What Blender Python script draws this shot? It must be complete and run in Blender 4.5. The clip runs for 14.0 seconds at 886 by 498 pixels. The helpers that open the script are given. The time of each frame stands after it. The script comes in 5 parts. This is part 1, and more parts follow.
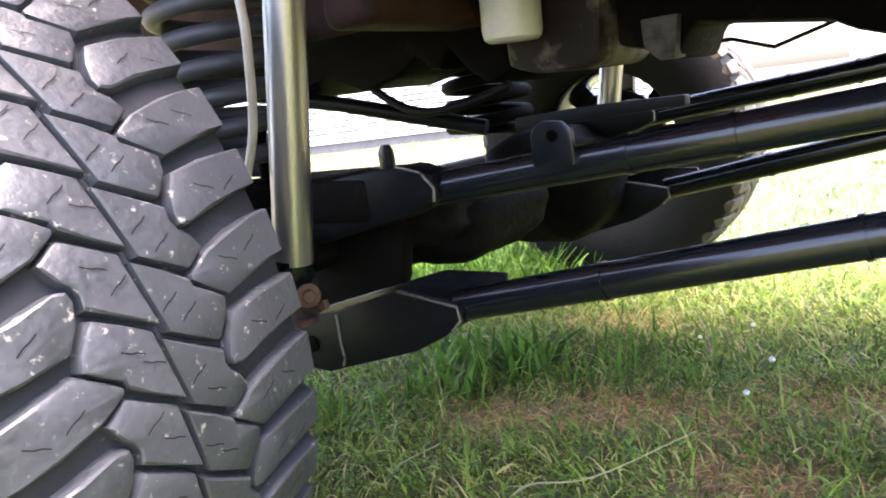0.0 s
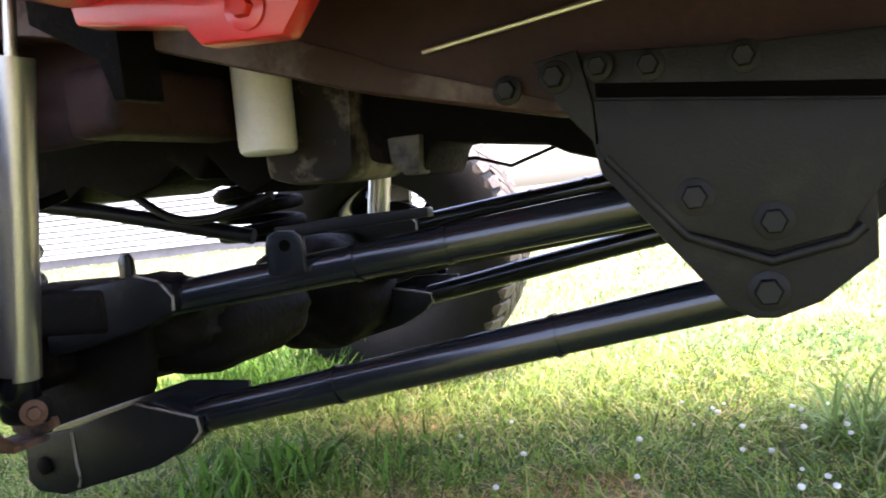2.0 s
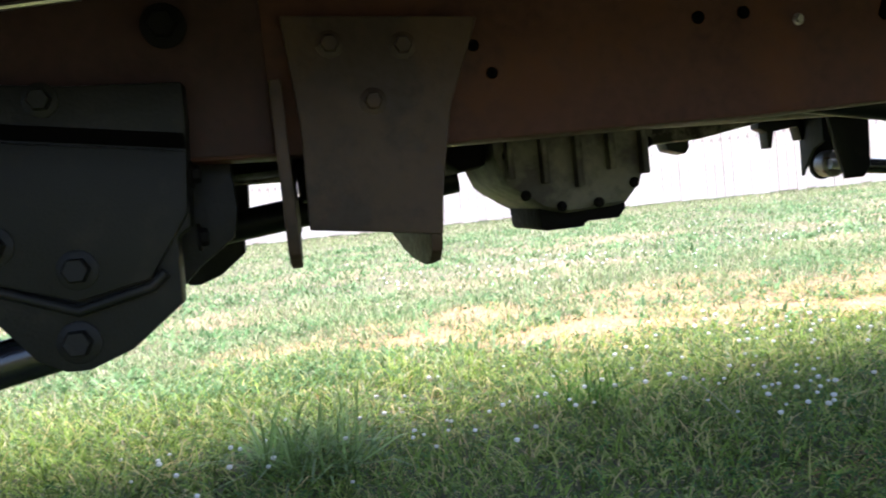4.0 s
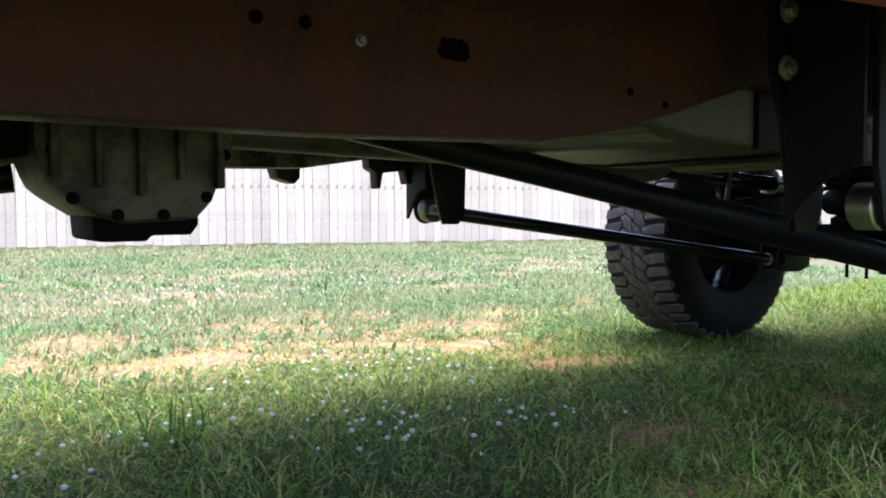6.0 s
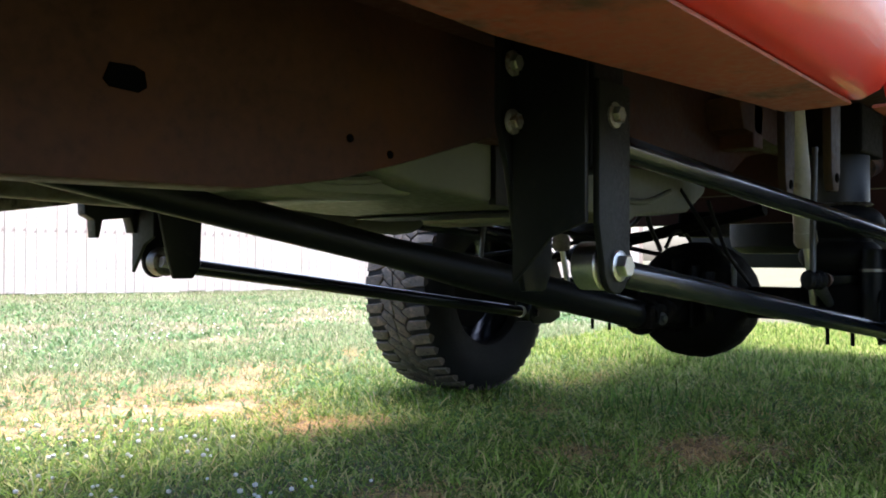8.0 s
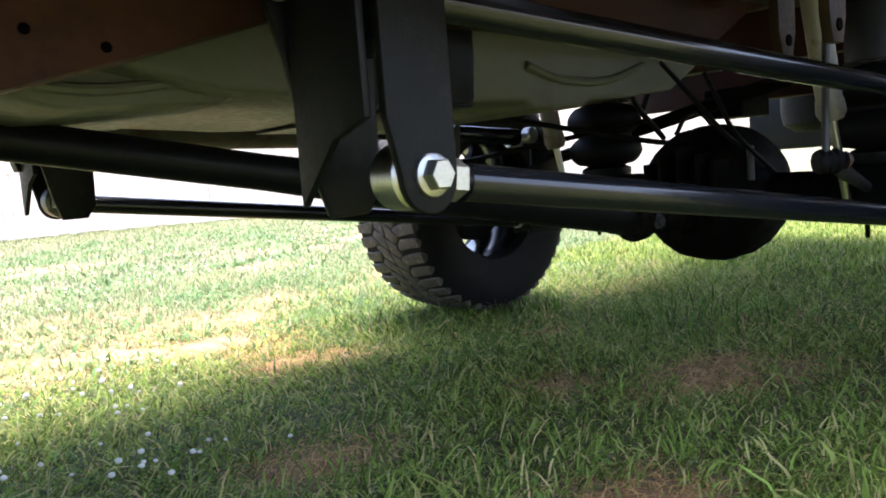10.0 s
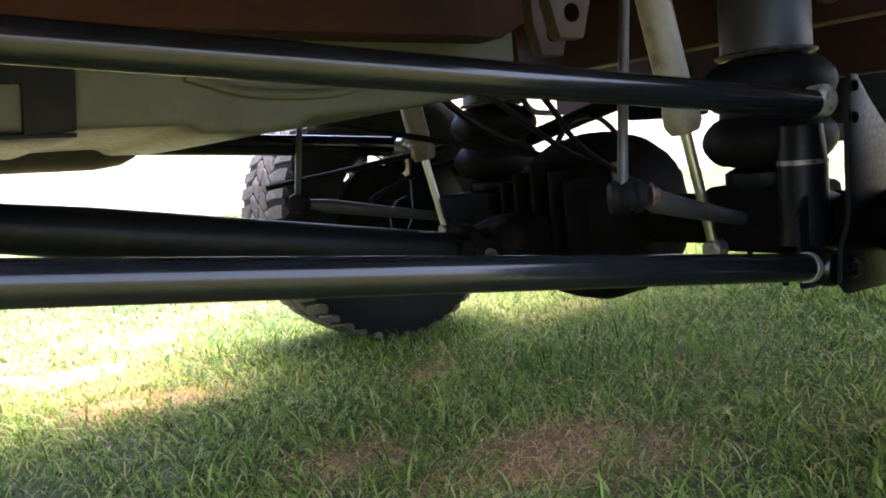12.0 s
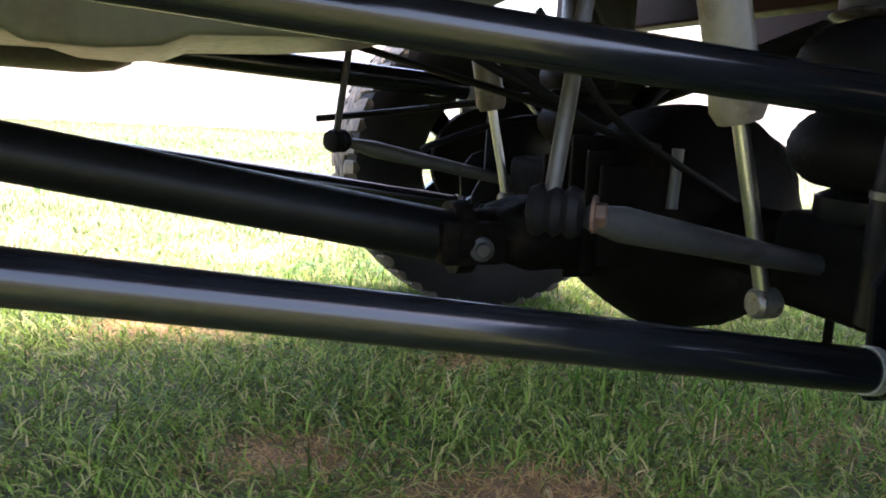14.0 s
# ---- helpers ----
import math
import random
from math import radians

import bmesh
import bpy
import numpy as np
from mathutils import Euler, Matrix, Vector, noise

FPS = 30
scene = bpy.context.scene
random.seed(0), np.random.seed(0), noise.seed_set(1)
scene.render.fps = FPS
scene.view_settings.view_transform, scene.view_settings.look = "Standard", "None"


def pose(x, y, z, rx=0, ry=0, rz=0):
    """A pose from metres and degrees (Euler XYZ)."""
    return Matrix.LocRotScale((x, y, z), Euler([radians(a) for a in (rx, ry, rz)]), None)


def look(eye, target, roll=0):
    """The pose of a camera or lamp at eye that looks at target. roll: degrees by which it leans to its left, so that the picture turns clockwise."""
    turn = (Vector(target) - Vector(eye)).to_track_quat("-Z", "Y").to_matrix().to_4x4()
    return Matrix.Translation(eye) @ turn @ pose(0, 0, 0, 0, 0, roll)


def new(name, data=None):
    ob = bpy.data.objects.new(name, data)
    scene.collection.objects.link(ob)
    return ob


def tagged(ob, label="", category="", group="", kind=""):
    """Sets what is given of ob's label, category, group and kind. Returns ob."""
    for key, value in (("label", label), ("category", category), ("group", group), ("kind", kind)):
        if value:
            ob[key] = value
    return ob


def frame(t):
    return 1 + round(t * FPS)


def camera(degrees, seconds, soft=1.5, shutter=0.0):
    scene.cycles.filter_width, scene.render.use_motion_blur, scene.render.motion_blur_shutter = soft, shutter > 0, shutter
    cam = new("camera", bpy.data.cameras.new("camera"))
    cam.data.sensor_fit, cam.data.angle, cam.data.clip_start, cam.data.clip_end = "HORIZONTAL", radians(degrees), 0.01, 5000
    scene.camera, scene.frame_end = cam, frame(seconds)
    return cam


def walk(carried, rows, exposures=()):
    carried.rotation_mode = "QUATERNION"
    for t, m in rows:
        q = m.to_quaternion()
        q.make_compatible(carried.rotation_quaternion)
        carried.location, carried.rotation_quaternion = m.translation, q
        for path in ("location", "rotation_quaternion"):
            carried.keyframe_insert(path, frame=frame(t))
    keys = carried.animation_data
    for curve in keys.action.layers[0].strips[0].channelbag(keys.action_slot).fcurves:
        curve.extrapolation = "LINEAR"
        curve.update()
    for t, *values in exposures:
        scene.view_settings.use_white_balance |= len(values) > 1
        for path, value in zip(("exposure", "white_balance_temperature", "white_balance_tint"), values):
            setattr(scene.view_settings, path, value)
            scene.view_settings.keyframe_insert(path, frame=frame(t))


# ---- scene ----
cam = camera(58.0, 14.0, soft=1.8, shutter=0.15)
PATH = [
    (0, (1.272, -0.48, 0.628), (0.096, 1.101, 0.285), -7.3),
    (0.5, (1.291, -0.472, 0.593), (-0.02, 1.024, 0.392), -6.1),
    (1, (1.325, -0.48, 0.625), (0.123, 1.113, 0.492), -7.8),
    (1.5, (1.35, -0.477, 0.635), (0.352, 1.252, 0.518), -7.4),
    (2, (1.387, -0.465, 0.619), (0.625, 1.379, 0.485), -6.5),
    (2.5, (1.432, -0.456, 0.618), (0.893, 1.464, 0.466), -5.9),
    (3, (1.481, -0.446, 0.615), (1.2, 1.528, 0.463), -5.9),
    (3.5, (1.542, -0.436, 0.613), (1.541, 1.559, 0.47), -6.5),
    (4, (1.624, -0.426, 0.593), (1.954, 1.541, 0.451), -6.1),
    (4.2, (1.648, -0.43, 0.582), (2.104, 1.513, 0.45), -5.8),
    (6.3, (1.797, -0.37, 0.545), (2.995, 1.229, 0.452), 0.4),
    (6.5, (1.802, -0.366, 0.539), (3.056, 1.19, 0.447), 0.6),
    (7, (1.837, -0.352, 0.533), (3.21, 1.1, 0.475), 0.5),
    (7.5, (1.914, -0.329, 0.55), (3.382, 1.029, 0.578), 0.4),
    (8, (1.959, -0.337, 0.566), (3.476, 0.967, 0.592), 0.2),
    (8.5, (2.019, -0.324, 0.546), (3.577, 0.927, 0.452), -0.9),
    (8.7, (2.066, -0.302, 0.532), (3.615, 0.957, 0.406), -1.9),
    (10.8, (2.782, -0.446, 0.577), (4.043, 1.093, 0.372), -4.6),
    (11, (2.868, -0.449, 0.576), (4.14, 1.08, 0.362), -4.9),
    (11.5, (3.059, -0.456, 0.592), (4.335, 1.066, 0.36), -5.9),
    (12, (3.21, -0.519, 0.594), (4.373, 1.093, 0.374), -5.0),
    (12.5, (3.356, -0.529, 0.595), (4.374, 1.177, 0.37), -2.0),
    (13, (3.494, -0.473, 0.589), (4.35, 1.314, 0.32), -1.0),
    (13.5, (3.613, -0.416, 0.586), (4.352, 1.418, 0.28), -0.2),
    (14, (3.778, -0.408, 0.616), (4.413, 1.453, 0.25), 2.6),
]
EXPOSURES = [(0.0, 3.7, 6600, 22), (0.8, 3.75, 6600, 22), (1.6, 3.7, 6600, 24), (2.4, 3.3, 6400, 22), (3.2, 2.7, 6000, 17), (4.2, 2.3, 5800, 15), (6.3, 1.95, 5750, 13), (7.8, 2.2, 5900, 14), (8.7, 2.6, 6000, 15), (10.8, 2.65, 6250, 18), (11.5, 2.9, 6400, 19), (12.0, 3.3, 6500, 20), (12.6, 3.55, 6500, 20), (14.0, 3.3, 6500, 19)]
walk(cam, [(t, look(eye, target, roll)) for t, eye, target, roll in PATH], EXPOSURES)

# ---- world, sun ----
SUN_EL, SUN_AZ = 76.0, 98.0   # elevation; azimuth from +y towards +x
w = bpy.data.worlds.new("sky")
scene.world = w
w.use_nodes = True
sky = w.node_tree.nodes.new("ShaderNodeTexSky")
sky.sky_type = "NISHITA"
sky.sun_disc = False
sky.sun_elevation, sky.sun_rotation = radians(SUN_EL), radians(SUN_AZ)
sky.air_density, sky.dust_density, sky.ozone_density = 1.0, 4.0, 1.0
w.node_tree.links.new(sky.outputs[0], w.node_tree.nodes["Background"].inputs[0])
w.node_tree.nodes["Background"].inputs[1].default_value = 0.15
sun = new("sun", bpy.data.lights.new("sun", "SUN"))
sun.data.energy, sun.data.angle, sun.data.color = 2.6, radians(40), (1.0, 0.97, 0.91)
_a, _e = radians(SUN_AZ), radians(SUN_EL)
sun.matrix_world = look((math.sin(_a) * math.cos(_e) * 30, math.cos(_a) * math.cos(_e) * 30, math.sin(_e) * 30), (0, 0, 0))


# ---- materials ----
def mat(name, base, rough=0.6, metal=0.0, vary=0.25, scale=8.0, fine=90.0, bump=0.15, spots=None, coat=0.0, random_tone=0.0, spec=0.5):
    """A surface with two scales of variation, fine relief and optional stains (colour, amount, scale)."""
    m = bpy.data.materials.new(name)
    m.use_nodes = True
    nt = m.node_tree
    n, l = nt.nodes, nt.links
    b = n["Principled BSDF"]
    tc = n.new("ShaderNodeTexCoord")
    big = n.new("ShaderNodeTexNoise")
    big.inputs["Scale"].default_value, big.inputs["Detail"].default_value = scale, 6
    small = n.new("ShaderNodeTexNoise")
    small.inputs["Scale"].default_value, small.inputs["Detail"].default_value = fine, 4
    l.new(tc.outputs["Object"], big.inputs["Vector"])
    l.new(tc.outputs["Object"], small.inputs["Vector"])
    add = n.new("ShaderNodeMath")
    add.operation = "ADD"
    l.new(big.outputs["Fac"], add.inputs[0])
    l.new(small.outputs["Fac"], add.inputs[1])
    ramp = n.new("ShaderNodeMapRange")
    ramp.inputs[1].default_value, ramp.inputs[2].default_value = 0.6, 1.4
    ramp.inputs[3].default_value, ramp.inputs[4].default_value = 1 - vary, 1 + vary
    l.new(add.outputs[0], ramp.inputs[0])
    mix = n.new("ShaderNodeVectorMath")
    mix.operation = "SCALE"
    mix.inputs[0].default_value = base[:3]
    l.new(ramp.outputs[0], mix.inputs["Scale"])
    col = mix.outputs[0]
    if random_tone:
        oi = n.new("ShaderNodeObjectInfo")
        rr = n.new("ShaderNodeMapRange")
        rr.inputs[3].default_value, rr.inputs[4].default_value = 1 - random_tone, 1 + random_tone
        l.new(oi.outputs["Random"], rr.inputs[0])
        sc = n.new("ShaderNodeVectorMath")
        sc.operation = "SCALE"
        l.new(col, sc.inputs[0])
        l.new(rr.outputs[0], sc.inputs["Scale"])
        col = sc.outputs[0]
    if spots:
        sn = n.new("ShaderNodeTexNoise")
        sn.inputs["Scale"].default_value, sn.inputs["Detail"].default_value = spots[2], 8
        sn.inputs["Roughness"].default_value = 0.65
        l.new(tc.outputs["Object"], sn.inputs["Vector"])
        sr = n.new("ShaderNodeMapRange")
        sr.inputs[1].default_value, sr.inputs[2].default_value = 1 - spots[1] - 0.06, 1 - spots[1] + 0.06
        l.new(sn.outputs["Fac"], sr.inputs[0])
        mc = n.new("ShaderNodeMix")
        mc.data_type = "RGBA"
        l.new(sr.outputs[0], mc.inputs["Factor"])
        l.new(col, mc.inputs["A"])
        mc.inputs["B"].default_value = (*spots[0], 1)
        col = mc.outputs["Result"]
    l.new(col, b.inputs["Base Color"])
    b.inputs["Metallic"].default_value = metal
    rg = n.new("ShaderNodeMapRange")
    rg.inputs[1].default_value, rg.inputs[2].default_value = 0.3, 0.7
    rg.inputs[3].default_value, rg.inputs[4].default_value = max(rough - (0.12 if rough > 0.35 else 0.03), 0.03), min(rough + (0.12 if rough > 0.35 else 0.03), 1)
    l.new(small.outputs["Fac"], rg.inputs[0])
    l.new(rg.outputs[0], b.inputs["Roughness"])
    b.inputs["Coat Weight"].default_value = coat
    b.inputs["Specular IOR Level"].default_value = spec
    if bump:
        bp = n.new("ShaderNodeBump")
        bp.inputs["Strength"].default_value, bp.inputs["Distance"].default_value = bump, 0.003
        l.new(small.outputs["Fac"], bp.inputs["Height"])
        l.new(bp.outputs[0], b.inputs["Normal"])
    return m


BLACK = mat("black_paint", (0.0060, 0.0072, 0.0090), 0.19, 0, 0.4, 5, 40, 0.0, spots=((0.030, 0.029, 0.027), 0.25, 70), spec=0.5)
BLACK_MATT = mat("black_satin", (0.0045, 0.0051, 0.0060), 0.42, 0, 0.35, 7, 120, 0.06, spots=((0.012, 0.011, 0.010), 0.36, 25), spec=0.16)
POWDER = mat("dark_powder_coat", (0.0062, 0.0066, 0.0058), 0.5, 0, 0.4, 9, 260, 0.2, spots=((0.012, 0.011, 0.009), 0.40, 18), spec=0.14)
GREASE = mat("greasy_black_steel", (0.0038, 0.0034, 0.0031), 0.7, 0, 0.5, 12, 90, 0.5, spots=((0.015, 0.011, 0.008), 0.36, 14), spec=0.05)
RAIL = mat("rusty_primer_rail", (0.035, 0.0152, 0.0108), 0.6, 0, 0.5, 5, 70, 0.25, spots=((0.048, 0.019, 0.010), 0.42, 6), spec=0.10)
DARK_FRONT_RAIL = mat("darker_front_rail", (0.024, 0.0125, 0.0118), 0.6, 0, 0.5, 6, 70, 0.3, spots=((0.022, 0.010, 0.007), 0.40, 9), spec=0.12)
DUSTY_LIT_RAIL = mat("dusty_grey_lit_rail", (0.085, 0.066, 0.058), 0.75, 0, 0.4, 9, 70, 0.3, spots=((0.03, 0.018, 0.014), 0.45, 8), spec=0.15)
FLOORPAN = mat("dark_oxide_floor", (0.048, 0.019, 0.016), 0.6, 0, 0.3, 4, 60, 0.2, spec=0.15)
OXIDE = mat("dull_oxide_primer", (0.036, 0.018, 0.016), 0.7, 0, 0.4, 6, 70, 0.3, spots=((0.02, 0.012, 0.011), 0.45, 9), spec=0.15)
RED = mat("red_paint", (0.50, 0.022, 0.016), 0.32, 0, 0.12, 4, 200, 0.03, coat=0.3, spots=((0.34, 0.06, 0.03), 0.3, 9))
RUBBER = mat("dusty_tyre_rubber", (0.034, 0.0375, 0.044), 0.5, 0, 0.28, 14, 160, 0.35, spots=((0.34, 0.33, 0.29), 0.325, 95))
# Dusty rubber below the tread's tone: groove shade is in the colour.
GROOVE = mat("dusty_groove_shade_rubber", (0.022, 0.024, 0.028), 0.65, 0, 0.3, 14, 120, 0.3, spec=0.2)
# Darker copy for far tyres and sipes, with their shade in the colour.
SIDEWALL = mat("shade_dark_tyre_rubber", (0.011, 0.0113, 0.012), 0.7, 0, 0.3, 14, 120, 0.3, spec=0.1)
DUSTY_TREAD = mat("brown_dusty_tread", (0.052, 0.044, 0.036), 0.7, 0, 0.4, 18, 120, 0.4, spots=((0.12, 0.095, 0.07), 0.42, 30))
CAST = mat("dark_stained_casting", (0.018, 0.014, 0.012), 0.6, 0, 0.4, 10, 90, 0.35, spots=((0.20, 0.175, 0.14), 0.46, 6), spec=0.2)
ARM = mat("dark_grey_steel", (0.034, 0.035, 0.037), 0.5, 0.2, 0.3, 9, 140, 0.12)
SHOCK_DARKER = mat("darker_cream_shock_paint", (0.12, 0.105, 0.08), 0.5, 0, 0.2, 8, 120, 0.1, spots=((0.05, 0.04, 0.03), 0.4, 14))
RUBBER_DARK = mat("black_rubber", (0.0055, 0.0055, 0.006), 0.6, 0, 0.25, 12, 150, 0.2, spec=0.12)
CUP = mat("grey_steel_cup", (0.030, 0.031, 0.032), 0.5, 0.2, 0.25, 10, 140, 0.12)
# Zinc made paler and less metallic: skylight on it is in the colour.
GALV = mat("sky_lit_pale_zinc", (0.52, 0.51, 0.46), 0.38, 0.55, 0.35, 60, 250, 0.3, spots=((0.16, 0.14, 0.12), 0.40, 70))
SWAY = mat("worn_grey_bar_steel", (0.048, 0.049, 0.048), 0.5, 0.2, 0.3, 12, 140, 0.15, spots=((0.03, 0.028, 0.025), 0.4, 20))
STEEL = mat("brushed_steel", (0.36, 0.355, 0.34), 0.33, 0.9, 0.08, 10, 220, 0.03)
ZINC = mat("zinc_plated_steel", (0.50, 0.50, 0.47), 0.34, 1.0, 0.2, 20, 250, 0.08)
STRAW_TONE = (0.64, 0.44, 0.21)
DULL = mat("dull_old_zinc", (0.22, 0.21, 0.19), 0.5, 0.8, 0.35, 40, 250, 0.2, spots=((0.10, 0.06, 0.035), 0.42, 60))
EXHAUST = mat("sooty_exhaust_steel", (0.085, 0.078, 0.066), 0.55, 0.3, 0.35, 9, 90, 0.3, spots=((0.05, 0.03, 0.018), 0.42, 10))
HANGER = mat("stained_brown_steel", (0.032, 0.019, 0.011), 0.6, 0, 0.35, 9, 80, 0.3, spots=((0.018, 0.011, 0.008), 0.47, 12), spec=0.25)
UNDERSIDE = mat("dusty_red_underside", (0.20, 0.050, 0.030), 0.6, 0, 0.3, 5, 80, 0.15, spots=((0.06, 0.03, 0.02), 0.42, 8), spec=0.25)
ALLOY = mat("cast_aluminium_oily", (0.078, 0.072, 0.050), 0.6, 0.1, 0.3, 10, 120, 0.4, spots=((0.02, 0.016, 0.012), 0.50, 9))
TANK = mat("grey_tank_plastic", (0.098, 0.104, 0.078), 0.5, 0, 0.15, 3, 60, 0.1, spots=((0.075, 0.068, 0.052), 0.38, 5), spec=0.3)
WHITE = mat("white_filter_paint", (0.75, 0.74, 0.68), 0.4, 0, 0.08, 8, 120, 0.05, spots=((0.5, 0.45, 0.35), 0.3, 14))
SHOCK_WHITE = mat("off_white_shock_paint", (0.25, 0.232, 0.19), 0.45, 0, 0.15, 8, 120, 0.05, spots=((0.14, 0.11, 0.08), 0.36, 14))
RUST = mat("brown_rust", (0.10, 0.05, 0.028), 0.75, 0, 0.4, 18, 120, 0.4, spots=((0.03, 0.02, 0.015), 0.47, 30))
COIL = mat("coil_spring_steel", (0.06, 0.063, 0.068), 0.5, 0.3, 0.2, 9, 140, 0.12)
HOSE = mat("braided_hose", (0.45, 0.42, 0.36), 0.5, 0.3, 0.2, 20, 400, 0.4)
FENCE = mat("weathered_cedar", (0.90, 0.73, 0.60), 0.8, 0, 0.2, 3, 40, 0.3, spots=((0.48, 0.33, 0.26), 0.36, 9), random_tone=0.14)
SIDING = mat("white_siding", (0.66, 0.66, 0.65), 0.5, 0, 0.06, 2, 60, 0.05)
ROOF = mat("grey_shingle", (0.16, 0.15, 0.15), 0.85, 0, 0.3, 5, 60, 0.4)
# Near-black for flat discs and plates that paint the shade inside holes.
HOLE = mat("hole_shade_black", (0.0015, 0.0014, 0.0014), 0.9, 0, 0.2, 9, 60, 0.0, spec=0.02)


# ---- mesh helpers ----
def part(name, bm, material, parent, label="", smooth=40.0):
    """Links a bmesh as one mesh object under a thing or a part."""
    bmesh.ops.recalc_face_normals(bm, faces=bm.faces)
    me = bpy.data.meshes.new(name)
    if smooth:
        for f in bm.faces:
            f.smooth = True
        for e in bm.edges:
            if len(e.link_faces) == 2 and e.calc_face_angle(0) > radians(smooth):
                e.smooth = False
    bm.to_mesh(me)
    bm.free()
    me.materials.append(material)
    ob = new(name, me)
    if parent is not None:
        ob.parent = parent
        bpy.context.view_layer.update()
        ob.matrix_parent_inverse = parent.matrix_world.inverted()
    if label:
        tagged(ob, label)
    return ob


def ring_frames(pts):
    """Frames along a polyline, carried without twist."""
    pts = [Vector(p) for p in pts]
    out, up = [], None
    for i, p in enumerate(pts):
        d = (pts[min(i + 1, len(pts) - 1)] - pts[max(i - 1, 0)]).normalized()
        if up is None:
            up = Vector((0, 0, 1)) if abs(d.z) < 0.9 else Vector((1, 0, 0))
        up = (up - d * up.dot(d)).normalized()
        out.append((p, up.copy(), d.cross(up)))
    return out


def add_tube(bm, pts, r, seg=20, caps=True):
    """Sweeps a circle along points; r may be a list."""
    rows = []
    for i, (p, u, v) in enumerate(ring_frames(pts)):
        rr = r[i] if isinstance(r, (list, tuple)) else r
        rows.append([bm.verts.new(p + rr * (math.cos(a) * u + math.sin(a) * v)) for a in (2 * math.pi * k / seg for k in range(seg))])
    for a, b in zip(rows, rows[1:]):
        for k in range(seg):
            bm.faces.new((a[k], a[(k + 1) % seg], b[(k + 1) % seg], b[k]))
    if caps:
        bm.faces.new(rows[0][::-1])
        bm.faces.new(rows[-1])
    return rows


def smooth_path(pts, n=8):
    """Catmull-Rom through the points."""
    p = [Vector(q) for q in pts]
    p = [2 * p[0] - p[1]] + p + [2 * p[-1] - p[-2]]
    out = []
    for i in range(1, len(p) - 2):
        for k in range(n):
            t = k / n
            out.append(0.5 * (2 * p[i] + (p[i + 1] - p[i - 1]) * t + (2 * p[i - 1] - 5 * p[i] + 4 * p[i + 1] - p[i + 2]) * t * t
                              + (3 * p[i] - p[i - 1] - 3 * p[i + 1] + p[i + 2]) * t ** 3))
    out.append(p[-2])
    return out


def tube(name, pts, r, material, parent, label="", seg=20, curve=False):
    bm = bmesh.new()
    add_tube(bm, smooth_path(pts) if curve else pts, r, seg)
    return part(name, bm, material, parent, label)


def add_prism(bm, poly, y0, y1, axis="y"):
    """A polygon extruded between two values of an axis."""
    def at(a, b, c):
        return {"y": (a, c, b), "x": (c, a, b), "z": (a, b, c)}[axis]
    lo = [bm.verts.new(at(a, b, y0)) for a, b in poly]
    hi = [bm.verts.new(at(a, b, y1)) for a, b in poly]
    bm.faces.new(lo)
    bm.faces.new(hi[::-1])
    n = len(poly)
    for i in range(n):
        bm.faces.new((lo[i], hi[i], hi[(i + 1) % n], lo[(i + 1) % n]))


def soften(bm, width, segs=2):
    bmesh.ops.recalc_face_normals(bm, faces=bm.faces)
    edges = [e for e in bm.edges if len(e.link_faces) == 2 and e.calc_face_angle(0) > radians(30)]
    bmesh.ops.bevel(bm, geom=edges, offset=width, segments=segs, profile=0.6, affect="EDGES", clamp_overlap=True)


def plate(name, poly, y0, y1, material, parent, label="", axis="y", bevel=0.004):
    bm = bmesh.new()
    add_prism(bm, poly, y0, y1, axis)
    if bevel:
        soften(bm, bevel)
    return part(name, bm, material, parent, label)


def block(name, lo, hi, material, parent, label="", bevel=0.01):
    bm = bmesh.new()
    add_prism(bm, [(lo[0], lo[2]), (hi[0], lo[2]), (hi[0], hi[2]), (lo[0], hi[2])], lo[1], hi[1])
    if bevel:
        soften(bm, bevel, 3)
    return part(name, bm, material, parent, label)


def add_lathe(bm, profile, origin, axis, seg=32):
    """Turns (radius, height) pairs about an axis through origin."""
    q = Vector((0, 0, 1)).rotation_difference(Vector(axis).normalized())
    rows = []
    for r, h in profile:
        rows.append([bm.verts.new(Vector(origin) + q @ Vector((r * math.cos(a), r * math.sin(a), h))) for a in (2 * math.pi * k / seg for k in range(seg))])
    for a, b in zip(rows, rows[1:]):
        for k in range(seg):
            bm.faces.new((a[k], a[(k + 1) % seg], b[(k + 1) % seg], b[k]))
    bm.faces.new(rows[0][::-1])
    bm.faces.new(rows[-1])


def lathe(name, profile, origin, axis, material, parent, label="", seg=32):
    bm = bmesh.new()
    add_lathe(bm, profile, origin, axis, seg)
    return part(name, bm, material, parent, label)


def bolt(p, axis, r, material, parent, name="bolt", label="", flange=1.5):
    """A hex head on a round flange."""
    bm = bmesh.new()
    add_lathe(bm, [(r * flange, 0), (r * flange, r * 0.25), (r * flange * 0.92, r * 0.32)], p, axis, 24)
    add_lathe(bm, [(r, r * 0.3), (r, r * 0.95), (r * 0.86, r * 1.1)], p, axis, 6)
    return part(name, bm, material, parent, label)


def thing(name, at_, label, category, group="", kind=""):
    ob = new(name)
    ob.location = at_
    ob.empty_display_size = 0.1
    bpy.context.view_layer.update()
    return tagged(ob, label, category, group, kind)


